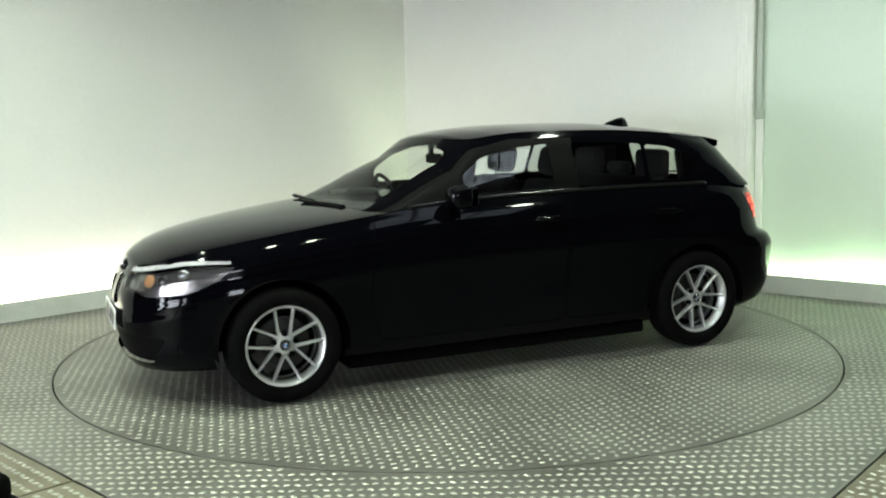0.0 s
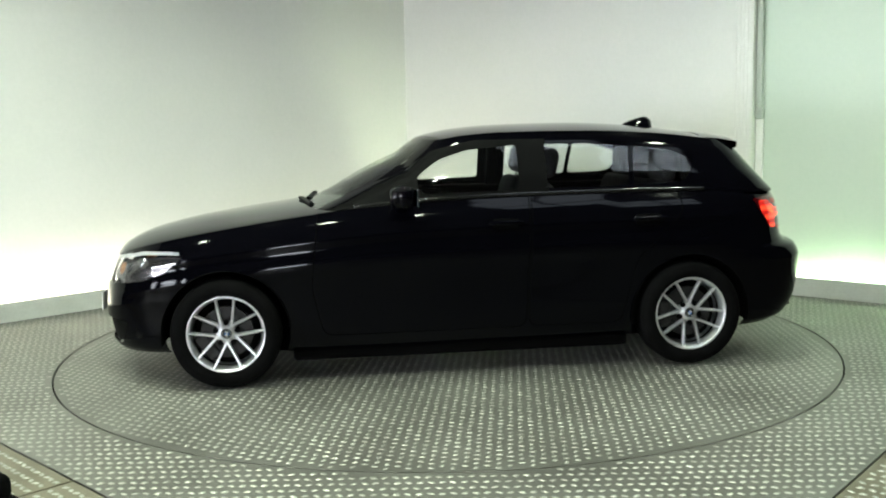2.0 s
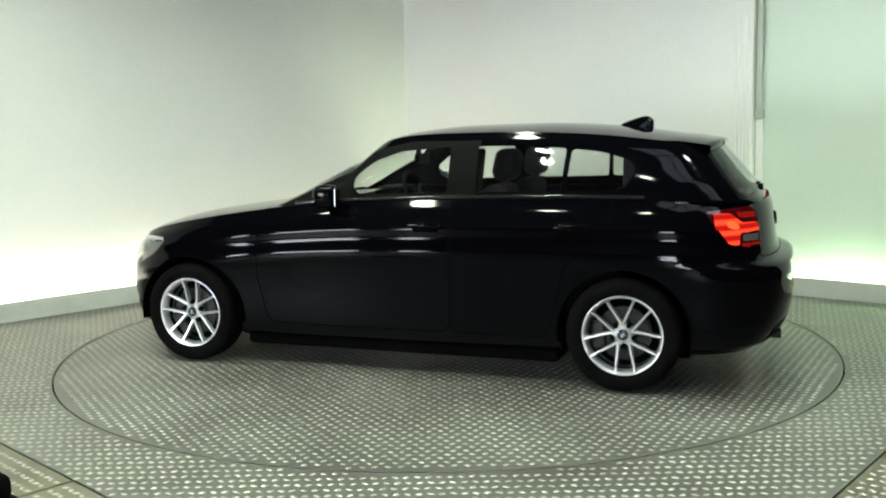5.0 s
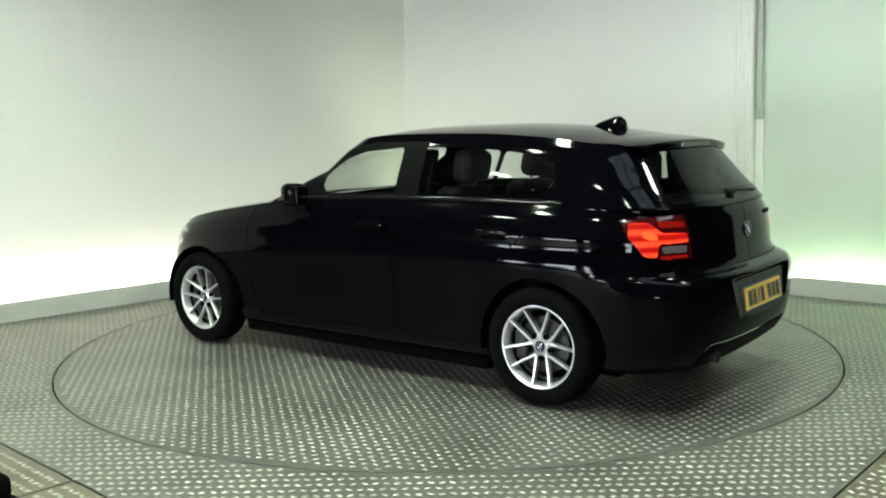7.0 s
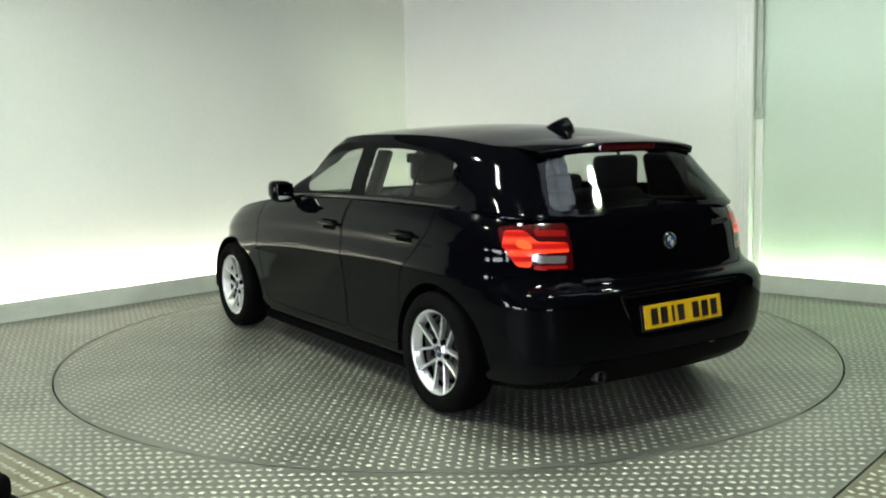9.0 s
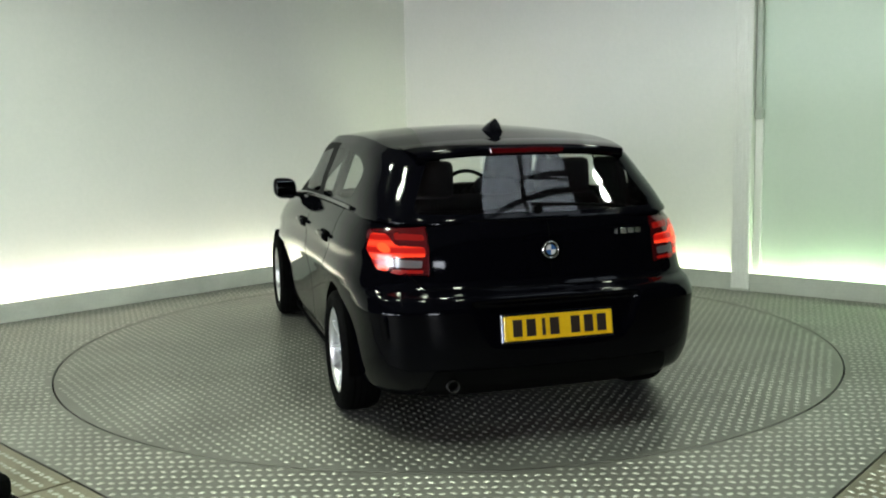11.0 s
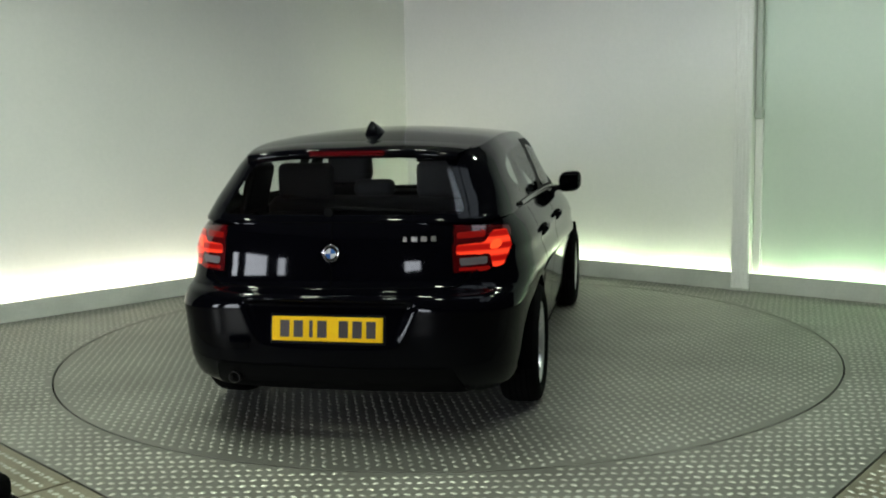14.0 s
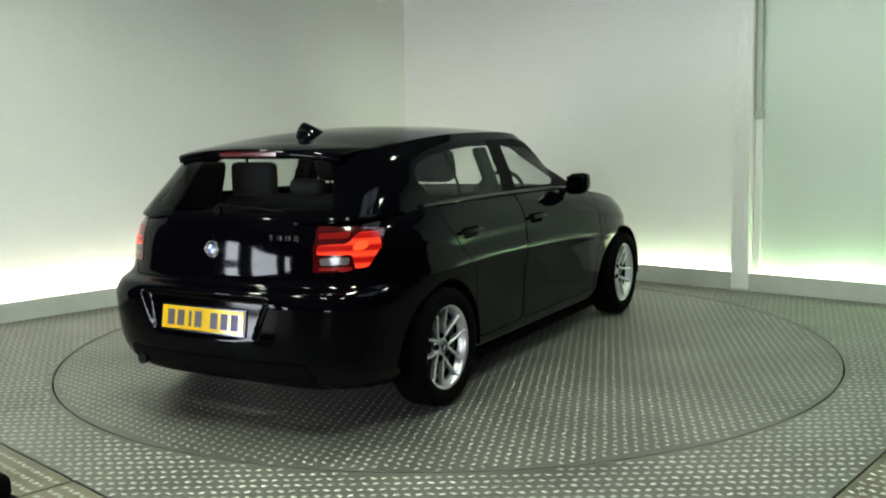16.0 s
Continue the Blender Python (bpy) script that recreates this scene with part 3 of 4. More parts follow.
def panel_mesh(name, shells, mat, parent, label="", sides=(1, -1), push=0.0):
    """One mesh from pieces of shells, on one or both sides of the car."""
    verts, faces, normals, base = [], [], [], 0
    for shell, tri in shells:
        used, inv = np.unique(tri, return_inverse=True)
        f = inv.reshape(-1, 3)
        for s in sides:
            v, n = shell.v[used] + push * shell.n[used], shell.n[used].copy()
            v[:, 1] *= s
            n[:, 1] *= s
            order = f if s > 0 else f[:, ::-1]
            p = v[order]
            face_n = np.cross(p[:, 1] - p[:, 0], p[:, 2] - p[:, 0])
            back = np.sum(face_n * n[order].mean(1), 1) < 0
            order = np.where(back[:, None], order[:, ::-1], order)
            verts.append(v)
            normals.append(n)
            faces.append(order + base)
            base += len(v)
    v, n, f = np.concatenate(verts), np.concatenate(normals), np.concatenate(faces)
    me = bpy.data.meshes.new(name)
    me.from_pydata(v.tolist(), [], f.tolist())
    me.polygons.foreach_set("use_smooth", [True] * len(me.polygons))
    me.normals_split_custom_set_from_vertices(n.tolist())
    me.materials.append(mat)
    ob = new(name, me)
    ob.parent = parent
    if label:
        tagged(ob, label)
    return ob


LEFT = lambda v, n: n[:, 1] > 0.45
REAR = lambda v, n: (n[:, 0] < -0.25) & (v[:, 0] < -1.7)
TAILSIDE = lambda v, n: v[:, 0] < -1.6
FRONT = lambda v, n: (v[:, 0] > 1.5)
SCREEN = lambda v, n: (n[:, 0] > 0.25) & (v[:, 0] > -0.2)


def car_body(root):
    low, up, hood = Shell(lower_shell()), None, Shell(hood_shell())
    ug = upper_shell()
    up, roof = Shell(ug), Shell(roof_shell(ug[-1]))

    # lower shell: arches, lamps, grille, intake, doors, bumpers, tailgate
    low.cut("front_bumper", [(1.63, 0.05), (1.67, 0.655), (1.80, 0.598), (2.02, 0.562), (2.4, 0.52), (2.4, 0.05)], where=FRONT)
    low.cut("rear_bumper", [(-1.70, 0.05), (-1.70, 0.62), (-1.85, 0.70), (-2.5, 0.70), (-2.5, 0.05)], where=TAILSIDE)
    low.cut("tailgate", rounded([(-0.58, 0.712), (0.58, 0.712), (0.66, 0.80), (0.66, 1.1), (-0.66, 1.1), (-0.66, 0.80)], 0.03), (1, 2), REAR)
    low.cut("front_door", rounded([(0.80, 0.27), (0.86, 0.55), (0.80, 1.10), (-0.39, 1.10), (-0.36, 0.27)], 0.06), where=LEFT)
    low.cut("rear_door", rounded([(-0.375, 0.27), (-0.405, 1.10), (-1.26, 1.10), (-1.30, 0.92), (-1.02, 0.66), (-0.93, 0.27)], 0.06), where=LEFT)
    low.cut("arch", circle(AXLE, HUB_Z, 0.352), where=LEFT)
    low.cut("arch", circle(-AXLE, HUB_Z, 0.352), where=LEFT)
    low.cut("headlamp", rounded([(1.56, 0.742), (1.66, 0.660), (1.80, 0.600), (2.02, 0.565), (2.09, 0.62), (2.02, 0.70), (1.80, 0.762), (1.62, 0.768)], 0.02),
            where=lambda v, n: (v[:, 0] > 1.4) & (v[:, 1] > 0.24))
    low.cut("brow", [(1.585, 0.766), (1.70, 0.768), (1.80, 0.762), (1.92, 0.735), (2.03, 0.698), (2.03, 0.682), (1.92, 0.716), (1.80, 0.742), (1.70, 0.748), (1.585, 0.748)],
            where=lambda v, n: (v[:, 0] > 1.4) & (v[:, 1] > 0.24))
    low.cut("grille", rounded([(0.035, 0.665), (0.21, 0.645), (0.20, 0.50), (0.05, 0.49)], 0.04), (1, 2), where=lambda v, n: v[:, 0] > 1.8)
    low.cut("intake", rounded([(-0.62, 0.36), (0.62, 0.36), (0.52, 0.215), (-0.52, 0.215)], 0.04), (1, 2), where=lambda v, n: (v[:, 0] > 1.8))
    low.cut("tail_lamp", rounded([(-1.75, 0.963), (-1.82, 0.850), (-1.94, 0.775), (-2.4, 0.765), (-2.4, 0.960), (-2.0, 0.985)], 0.02),
            where=lambda v, n: (v[:, 0] < -1.6) & (v[:, 1] > 0.55))
    back = lambda v, n: (v[:, 0] < -1.75) & (v[:, 1] > 0.5)
    low.cut("bar_low", rounded([(0.562, 0.896), (0.680, 0.902), (0.705, 0.950), (0.760, 0.950), (0.785, 0.880), (0.755, 0.792), (0.715, 0.786), (0.700, 0.852), (0.562, 0.854)], 0.012), (1, 2), where=back)
    low.cut("lamp_core", rounded([(0.700, 0.892), (0.716, 0.912), (0.742, 0.910), (0.748, 0.882), (0.728, 0.868), (0.700, 0.870)], 0.012), (1, 2), where=back)
    low.cut("bar_foot", rounded([(0.575, 0.795), (0.702, 0.795), (0.702, 0.781), (0.575, 0.781)], 0.005), (1, 2), where=back)
    low.cut("bar_top", rounded([(0.562, 0.950), (0.678, 0.955), (0.678, 0.926), (0.562, 0.924)], 0.008), (1, 2), where=back)
    low.cut("reversing", rounded([(0.575, 0.838), (0.692, 0.840), (0.690, 0.806), (0.580, 0.804)], 0.008), (1, 2), where=back)
    low.cut("diffuser", rounded([(-0.62, 0.17), (0.62, 0.17), (0.56, 0.36), (-0.56, 0.36)], 0.03), (1, 2), where=lambda v, n: (v[:, 0] < -1.8))

    # upper shell: side glass, windscreen, rear window
    up.cut("surround", [(-0.515, 0.9), (-0.515, 1.345), (-0.10, 1.345), (0.12, 1.30), (0.30, 1.23), (1.2, 0.98), (1.2, 0.9)], where=lambda v, n: n[:, 1] > 0.35)
    up.cut("front_window", rounded([(0.20, 1.046), (0.245, 1.085), (0.240, 1.150), (0.12, 1.236), (-0.04, 1.288), (-0.34, 1.312), (-0.34, 1.058)], 0.02), where=LEFT)
    up.cut("rear_window_side", rounded([(-0.505, 1.312), (-0.75, 1.312), (-1.01, 1.296), (-0.990, 1.068), (-0.505, 1.060)], 0.02), where=LEFT)
    up.cut("quarter_window", rounded([(-1.04, 1.293), (-1.20, 1.275), (-1.36, 1.228), (-1.395, 1.180), (-1.34, 1.090), (-1.27, 1.074), (-1.02, 1.068)], 0.03), where=LEFT)
    up.cut("windscreen", rounded([(-0.655, 0.90), (0.655, 0.90), (0.480, 1.275), (0.28, 1.312), (-0.28, 1.312), (-0.480, 1.275)], 0.04), (1, 2), where=SCREEN)
    up.cut("tailgate_glass", rounded([(-0.60, 1.035), (0.60, 1.035), (0.47, 1.285), (-0.47, 1.285)], 0.05), (1, 2),
           where=lambda v, n: (v[:, 0] < -1.6) & (n[:, 0] < -0.3))
    lp, upn = low.panels(), up.panels()
    all_of = lambda s: np.concatenate(list(s.panels().values()))

    part_of = lambda name, pieces, mat=PAINT, **k: panel_mesh(name, pieces, mat, root, **k)
    part_of("body", [(low, lp["rest"]), (up, upn["rest"])])
    for s in (1, -1):
        part_of("window_surround", [(up, upn["surround"])], TRIM, sides=(s,), label="matt black window pillars and frame")
    part_of("bonnet", [(hood, all_of(hood))])
    part_of("roof", [(roof, all_of(roof))])
    for name in ("front_bumper", "rear_bumper", "tailgate"):
        if name in lp:
            panel = part_of(name, [(low, lp[name])])
            if name == "tailgate":
                for s in (1, -1):
                    seam(low, lp[name], panel, s)
    for name in ("front_door", "rear_door"):
        for s in (1, -1):
            door = part_of(name, [(low, lp[name])], sides=(s,))
            glass = panel_mesh("window", [(up, upn["front_window" if name == "front_door" else "rear_window_side"])], GLASS, door, "tinted side glass", (s,))
            glass.visible_shadow = False
            seam(low, lp[name], door, s)
            hx = -0.24 if name == "front_door" else -1.08
            handle(door, hx, s)
    for s in (1, -1):
        belt_highlight_strip(root, ug, s)
    for name, label in (("quarter_window", "small tinted quarter glass"),):
        for s in (1, -1):
            g = part_of(name, [(up, upn[name])], GLASS, sides=(s,), label=label)
            g.visible_shadow = False
    for name, label in (("windscreen", "clear windscreen"), ("tailgate_glass", "tinted rear window")):
        g = part_of(name, [(up, upn[name])], GLASS, label=label)
        g.visible_shadow = False
    if "grille" in lp:
        for s in (1, -1):
            part_of("grille", [(low, lp["grille"])], GLOSSTRIM, sides=(s,), label="dark kidney grille", push=-0.015)
    part_of("air_intake", [(low, lp["intake"])], TRIM, label="matt black lower air intake", push=-0.02)
    if "diffuser" in lp:
        part_of("rear_apron", [(low, lp["diffuser"])], TRIM, label="matt black lower apron", push=0.004)
    for s in (1, -1):
        lens = part_of("headlamp", [(low, np.concatenate([lp["headlamp"], lp["brow"]]))], LENS, sides=(s,), label="clear headlamp lens")
        lens.visible_shadow = False
        back = panel_mesh("reflector", [(low, lp["headlamp"])], REFLECTOR, lens, "dark silver reflector", (s,), push=-0.035)
        panel_mesh("brow", [(low, lp["brow"])], BADGE_SILVER, lens, "bright trim strip along the top of the lamp", (s,), push=-0.004)
        for k, (x, y, z, r, mat) in enumerate(((2.000, 0.44, 0.622, 0.055, AMBER), (1.940, 0.535, 0.640, 0.047, GLOSSTRIM), (1.845, 0.640, 0.685, 0.036, SILVER))):
            turn = Matrix.Translation((x - 0.035, s * y, z)) @ Matrix.Rotation(radians(s * (18 + 20 * k)), 4, "Z") @ Matrix.Rotation(math.pi / 2, 4, "Y")
            part("projector", lathe_bm([(0.0001, 0.010), (r * 0.6, 0.006), (r, -0.006), (r * 1.05, -0.03)], 20, turn), mat, lens, smooth=True)
        tail = part_of("tail_lamp", [(low, lp["tail_lamp"])], REDLENS, sides=(s,), label="lit red tail lamp", push=0.003)
        panel_mesh("light_bar", [(low, lp["bar_low"])], REDGLOW, tail, "glowing red light bar", (s,), push=0.004)
        panel_mesh("light_bar", [(low, lp["bar_top"])], REDDIM, tail, "faintly lit upper red bar", (s,), push=0.004)
        panel_mesh("light_core", [(low, lp["lamp_core"])], REDCORE, tail, "brightest orange red corner of the lamp", (s,), push=0.005)
        panel_mesh("light_bar", [(low, lp["bar_foot"])], REDDIM, tail, "faintly lit lower red bar", (s,), push=0.004)
        panel_mesh("reversing_lens", [(low, lp["reversing"])], WHITELENS, tail, "clear reversing lens", (s,), push=0.004)
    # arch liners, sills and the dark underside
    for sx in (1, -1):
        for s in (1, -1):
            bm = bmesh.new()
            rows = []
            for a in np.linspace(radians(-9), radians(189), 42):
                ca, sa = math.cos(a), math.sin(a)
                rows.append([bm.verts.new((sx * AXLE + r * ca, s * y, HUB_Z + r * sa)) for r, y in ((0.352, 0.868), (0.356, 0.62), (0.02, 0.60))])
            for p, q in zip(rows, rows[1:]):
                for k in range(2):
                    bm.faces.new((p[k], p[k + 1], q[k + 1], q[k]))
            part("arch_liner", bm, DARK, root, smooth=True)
    # Set low to darken the floor; black sills stand in for contact shade.
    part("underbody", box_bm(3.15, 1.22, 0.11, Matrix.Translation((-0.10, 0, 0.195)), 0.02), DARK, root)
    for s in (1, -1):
        part("sill_and_shade", box_bm(1.96, 0.26, 0.075, Matrix.Translation((0, s * 0.655, 0.155)), 0.02), DARK, root)


def belt_highlight_strip(root, grid, s):
    """Gloss black strip added along the foot of the side windows to catch a highlight."""
    row = grid[1]
    run = row[(row[:, 0] < 0.62) & (row[:, 0] > -1.45) & (row[:, 1] > 0.6)]
    bm = bmesh.new()
    rings = []
    for x, y, z in run:
        rings.append([bm.verts.new((x, s * (y + 0.006 + 0.009 * math.cos(a)), z + 0.014 + 0.012 * math.sin(a))) for a in np.linspace(0, 2 * math.pi, 8, endpoint=False)])
    for p, q in zip(rings, rings[1:]):
        for i in range(8):
            bm.faces.new((p[i], p[(i + 1) % 8], q[(i + 1) % 8], q[i]))
    bm.faces.new(rings[0])
    bm.faces.new(rings[-1])
    part("belt_highlight_strip", bm, GLOSSTRIM, root, "gloss black window moulding", True)


def seam(shell, tri, door, s, width=0.0022):
    """Dark gap that follows the edge of a panel."""
    e = np.sort(np.concatenate([tri[:, [0, 1]], tri[:, [1, 2]], tri[:, [2, 0]]]), axis=1)
    u, n = np.unique(e, axis=0, return_counts=True)
    rim = u[n == 1]
    verts, faces = [], []
    for a, b in rim:
        pa, pb = Vector(shell.v[a]), Vector(shell.v[b])
        na = Vector(shell.n[a])
        side = na.cross(pb - pa)
        if side.length < 1e-7:
            continue
        side = side.normalized() * width
        k = len(verts)
        for p in (pa - side, pb - side, pb + side, pa + side):
            q = p + na * 0.0012
            verts.append((q.x, s * q.y, q.z))
        faces.append((k, k + 1, k + 2, k + 3))
    quads("panel_gap", verts, faces, DARK, door)


def handle(door, x, s):
    z = 0.882
    m = Matrix.Translation((x, s * 0.874, z))
    h = part("door_handle", box_bm(0.20, 0.022, 0.026, m @ Matrix.Translation((0, s * 0.016, 0)), 0.009, 3), PAINT, door, smooth=True)
    part("grip_cup", box_bm(0.15, 0.02, 0.06, m @ Matrix.Translation((0, -s * 0.006, -0.01)), 0.009, 2), DARK, h)


def wheel():
    """Alloy wheel with ten spokes in five pairs; outer face along +z of its own space, turned to the car's side later."""
    root = new("wheel")
    tyre = part("tyre", lathe_bm([(0.208, 0.075), (0.228, 0.098), (0.258, 0.103), (0.288, 0.094), (0.302, 0.078), (0.308, 0.05), (0.3088, 0.0), (0.308, -0.05),
                                  (0.302, -0.078), (0.288, -0.094), (0.258, -0.103), (0.208, -0.09)], 64), RUBBER, root, "black road tyre", True)
    for r in (-0.045, -0.015, 0.015, 0.045):
        part("groove", lathe_bm([(0.3089, r - 0.004), (0.3091, r), (0.3089, r + 0.004)], 48), DARK, tyre)
    rim = part("rim", lathe_bm([(0.196, 0.060), (0.199, 0.070), (0.206, 0.080), (0.214, 0.086), (0.2195, 0.081), (0.218, 0.070), (0.206, 0.062), (0.194, 0.040), (0.186, -0.02),
                                (0.190, -0.07), (0.215, -0.088)], 64), ALLOY, root, "silver alloy rim", True)
    # Near-black lining over the alloy paints the shade between the spokes.
    part("barrel_shade", lathe_bm([(0.1855, 0.035), (0.196, -0.085)], 48), DARK, rim, smooth=True)
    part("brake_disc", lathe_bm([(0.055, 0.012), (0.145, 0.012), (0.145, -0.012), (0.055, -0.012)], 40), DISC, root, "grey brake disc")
    # Flat black disc added to fill the gaps behind the spokes with shade.
    part("shade_disc", lathe_bm([(0.0001, -0.03), (0.185, -0.03)], 32), DARK, root)
    part("caliper", box_bm(0.075, 0.16, 0.06, Matrix.Translation((0.135, 0, 0.0)), 0.015), DISC, root)
    hub = part("hub", lathe_bm([(0.0001, 0.058), (0.030, 0.058), (0.036, 0.054), (0.050, 0.050), (0.061, 0.040), (0.063, 0.015)], 40), ALLOY, rim, smooth=True)
    for k in range(5):
        for side in (-1, 1):
            a0 = 2 * math.pi * k / 5 + math.pi / 2
            bm = bmesh.new()
            rows = []
            for t in np.linspace(0, 1, 7):
                rad = 0.040 + (0.205 - 0.040) * t
                off = side * (0.029 + (0.052 - 0.029) * t)
                half = 0.0082 - 0.0018 * t + 0.010 * max(0, t - 0.85)
                z = 0.053 + 0.016 * t + 0.010 * t * t
                rows.append([bm.verts.new((rad, off + o, z + dz)) for o, dz in ((-half, -0.028), (-half, -0.004), (-half * 0.6, 0.0), (half * 0.6, 0.0), (half, -0.004), (half, -0.028))])
            for p, q in zip(rows, rows[1:]):
                for i in range(5):
                    bm.faces.new((p[i], q[i], q[i + 1], p[i + 1]))
            bmesh.ops.rotate(bm, verts=bm.verts, cent=(0, 0, 0), matrix=Matrix.Rotation(a0, 3, "Z"))
            part("spoke", bm, ALLOY, rim)
        b = 2 * math.pi * k / 5 + math.pi / 2
        # Black disc on the hub paints the shade of a bolt hole.
        part("bolt_hole_shade", cyl_bm(0.0150, 0.0150, 0.02, Matrix.Translation((0.061 * math.cos(b), 0.061 * math.sin(b), 0.049)), 10), DARK, hub)
    part("centre_cap", lathe_bm([(0.0001, 0.063), (0.026, 0.063), (0.030, 0.058)], 32), GLOSSTRIM, hub, "black centre cap")
    badge_shapes(hub, Matrix.Translation((0, 0, 0.0635)), 0.021)
    return root


def badge_shapes(parent, m, r):
    """Round badge: blue and white quarters in a pale ring."""
    for k in range(4):
        bm = bmesh.new()
        c = bm.verts.new(m @ Vector((0, 0, 0.001)))
        arc = [bm.verts.new(m @ Vector((r * 0.62 * math.cos(a), r * 0.62 * math.sin(a), 0.001))) for a in np.linspace(k * math.pi / 2, (k + 1) * math.pi / 2, 8)]
        for p, q in zip(arc, arc[1:]):
            bm.faces.new((c, p, q))
        part("badge_quarter", bm, BLUE if k % 2 else BADGE_SILVER, parent)
    part("badge_ring", lathe_bm([(r * 0.90, 0.0), (r * 0.93, 0.0015), (r, 0.0015), (r * 1.03, -0.001)], 32, m), CHROME, parent, smooth=True)


def mirror(root, s):
    m = Matrix.Translation((0.335, s * 0.905, 1.040))
    bm = bmesh.new()
    bmesh.ops.create_uvsphere(bm, u_segments=24, v_segments=14, radius=1.0)
    for v in bm.verts:
        x, y, z = v.co
        f = lambda q, n: math.copysign(abs(q) ** n, q)
        v.co = m @ Vector((0.055 * f(x, 0.75) + 0.030 * max(0, x) , 0.076 * f(y, 0.6), 0.069 * f(z, 0.62) + 0.012 * s * y))
    ob = part("door_mirror", bm, PAINT, root, "black door mirror housing", True)
    g = box_bm(0.01, 0.122, 0.10, Matrix.Translation((0.279, s * 0.905, 1.040)) @ Matrix.Rotation(s * radians(14), 4, "Z"), 0.004)
    part("darkened_mirror_glass", g, MIRROR, ob, "dark tinted mirror glass")
    part("mirror_arm", box_bm(0.07, 0.13, 0.035, Matrix.Translation((0.345, s * 0.815, 0.995)) @ Matrix.Rotation(s * 0.25, 4, "X"), 0.012), TRIM, ob)


def seat(root, x, y, name="seat"):
    ob = part(name, box_bm(0.50, 0.50, 0.16, Matrix.Translation((x, y, 0.46)), 0.05, 3), CLOTH, root, "dark cloth seat", True)
    lean = Matrix.Translation((x - 0.26, y, 0.78)) @ Matrix.Rotation(radians(-16), 4, "Y")
    part("backrest", box_bm(0.13, 0.48, 0.62, lean, 0.055, 3), CLOTH, ob, smooth=True)
    top = Matrix.Translation((x - 0.375, y, 1.195)) @ Matrix.Rotation(radians(-12), 4, "Y")
    part("headrest", box_bm(0.13, 0.27, 0.19, top, 0.055, 4), CLOTH, ob, smooth=True)
    for o in (-0.06, 0.06):
        part("headrest_post", cyl_bm(0.006, 0.006, 0.12, Matrix.Translation((x - 0.355, y + o, 1.09)) @ Matrix.Rotation(radians(-12), 4, "Y"), 8), CHROME, ob)


def interior(root):
    for y in (0.36, -0.36):
        seat(root, -0.21, y)
    bench = part("rear_bench", box_bm(0.50, 1.22, 0.18, Matrix.Translation((-0.90, 0, 0.50)), 0.05, 3), CLOTH, root, "dark cloth rear bench", True)
    part("bench_back", box_bm(0.14, 1.20, 0.56, Matrix.Translation((-1.22, 0, 0.80)) @ Matrix.Rotation(radians(-20), 4, "Y"), 0.05, 3), CLOTH, bench, smooth=True)
    for y in (-0.38, 0.0, 0.38):
        part("headrest", box_bm(0.09, 0.30 if y else 0.22, 0.19 if y else 0.09, Matrix.Translation((-1.33, y, 1.155 if y else 1.115)), 0.035, 3), CLOTH, bench, smooth=True)
    part("parcel_shelf", box_bm(0.55, 1.10, 0.025, Matrix.Translation((-1.66, 0, 0.985)), 0.008), TRIM, root)
    dash = part("dashboard", box_bm(0.42, 1.34, 0.22, Matrix.Translation((0.52, 0, 0.865)), 0.06, 3), TRIM, root, "dark plastic dashboard", True)
    part("instrument_hood", box_bm(0.20, 0.36, 0.08, Matrix.Translation((0.43, -0.36, 0.985)), 0.035, 3), TRIM, dash, smooth=True)
    wheel_m = Matrix.Translation((0.27, -0.36, 0.95)) @ Matrix.Rotation(radians(-66), 4, "Y")
    ring = [(0.18 + 0.014 * math.cos(a), 0.014 * math.sin(a)) for a in np.linspace(0, 2 * math.pi, 9)]
    st = part("steering_wheel", lathe_bm(ring, 36, wheel_m), TRIM, root, "black steering wheel", True)
    part("wheel_boss", cyl_bm(0.06, 0.05, 0.05, wheel_m, 20), TRIM, st)
    for a in (0, 120, 240):
        part("wheel_spoke", box_bm(0.14, 0.03, 0.015, wheel_m @ Matrix.Rotation(radians(a + 60), 4, "Z") @ Matrix.Translation((0.11, 0, 0)), 0.005), TRIM, st)
    part("inner_mirror", box_bm(0.03, 0.22, 0.065, Matrix.Translation((0.10, 0, 1.225)), 0.012), TRIM, root)
    part("mirror_stalk", box_bm(0.03, 0.03, 0.08, Matrix.Translation((0.12, 0, 1.275)), 0.006), TRIM, root)
    part("headliner", box_bm(1.5, 1.0, 0.02, Matrix.Translation((-0.8, 0, 1.325)), 0.006), CLOTH, root)
    part("cabin_floor", box_bm(3.2, 1.40, 0.02, Matrix.Translation((-0.25, 0, 0.30)), 0.006), DARK, root)
    for s in (1, -1):
        part("pillar_trim", box_bm(0.30, 0.05, 0.26, Matrix.Translation((-1.53, s * 0.575, 1.13)) @ Matrix.Rotation(s * 0.25, 4, "X"), 0.03, 2), TRIM, root, "dark inner pillar trim")
        part("pillar_trim", box_bm(0.13, 0.04, 0.34, Matrix.Translation((-0.455, s * 0.655, 1.14)) @ Matrix.Rotation(s * 0.38, 4, "X"), 0.015, 2), TRIM, root, "dark inner pillar trim")
        part("door_lining", box_bm(1.9, 0.04, 0.62, Matrix.Translation((-0.35, s * 0.70, 0.70)), 0.015), TRIM, root)


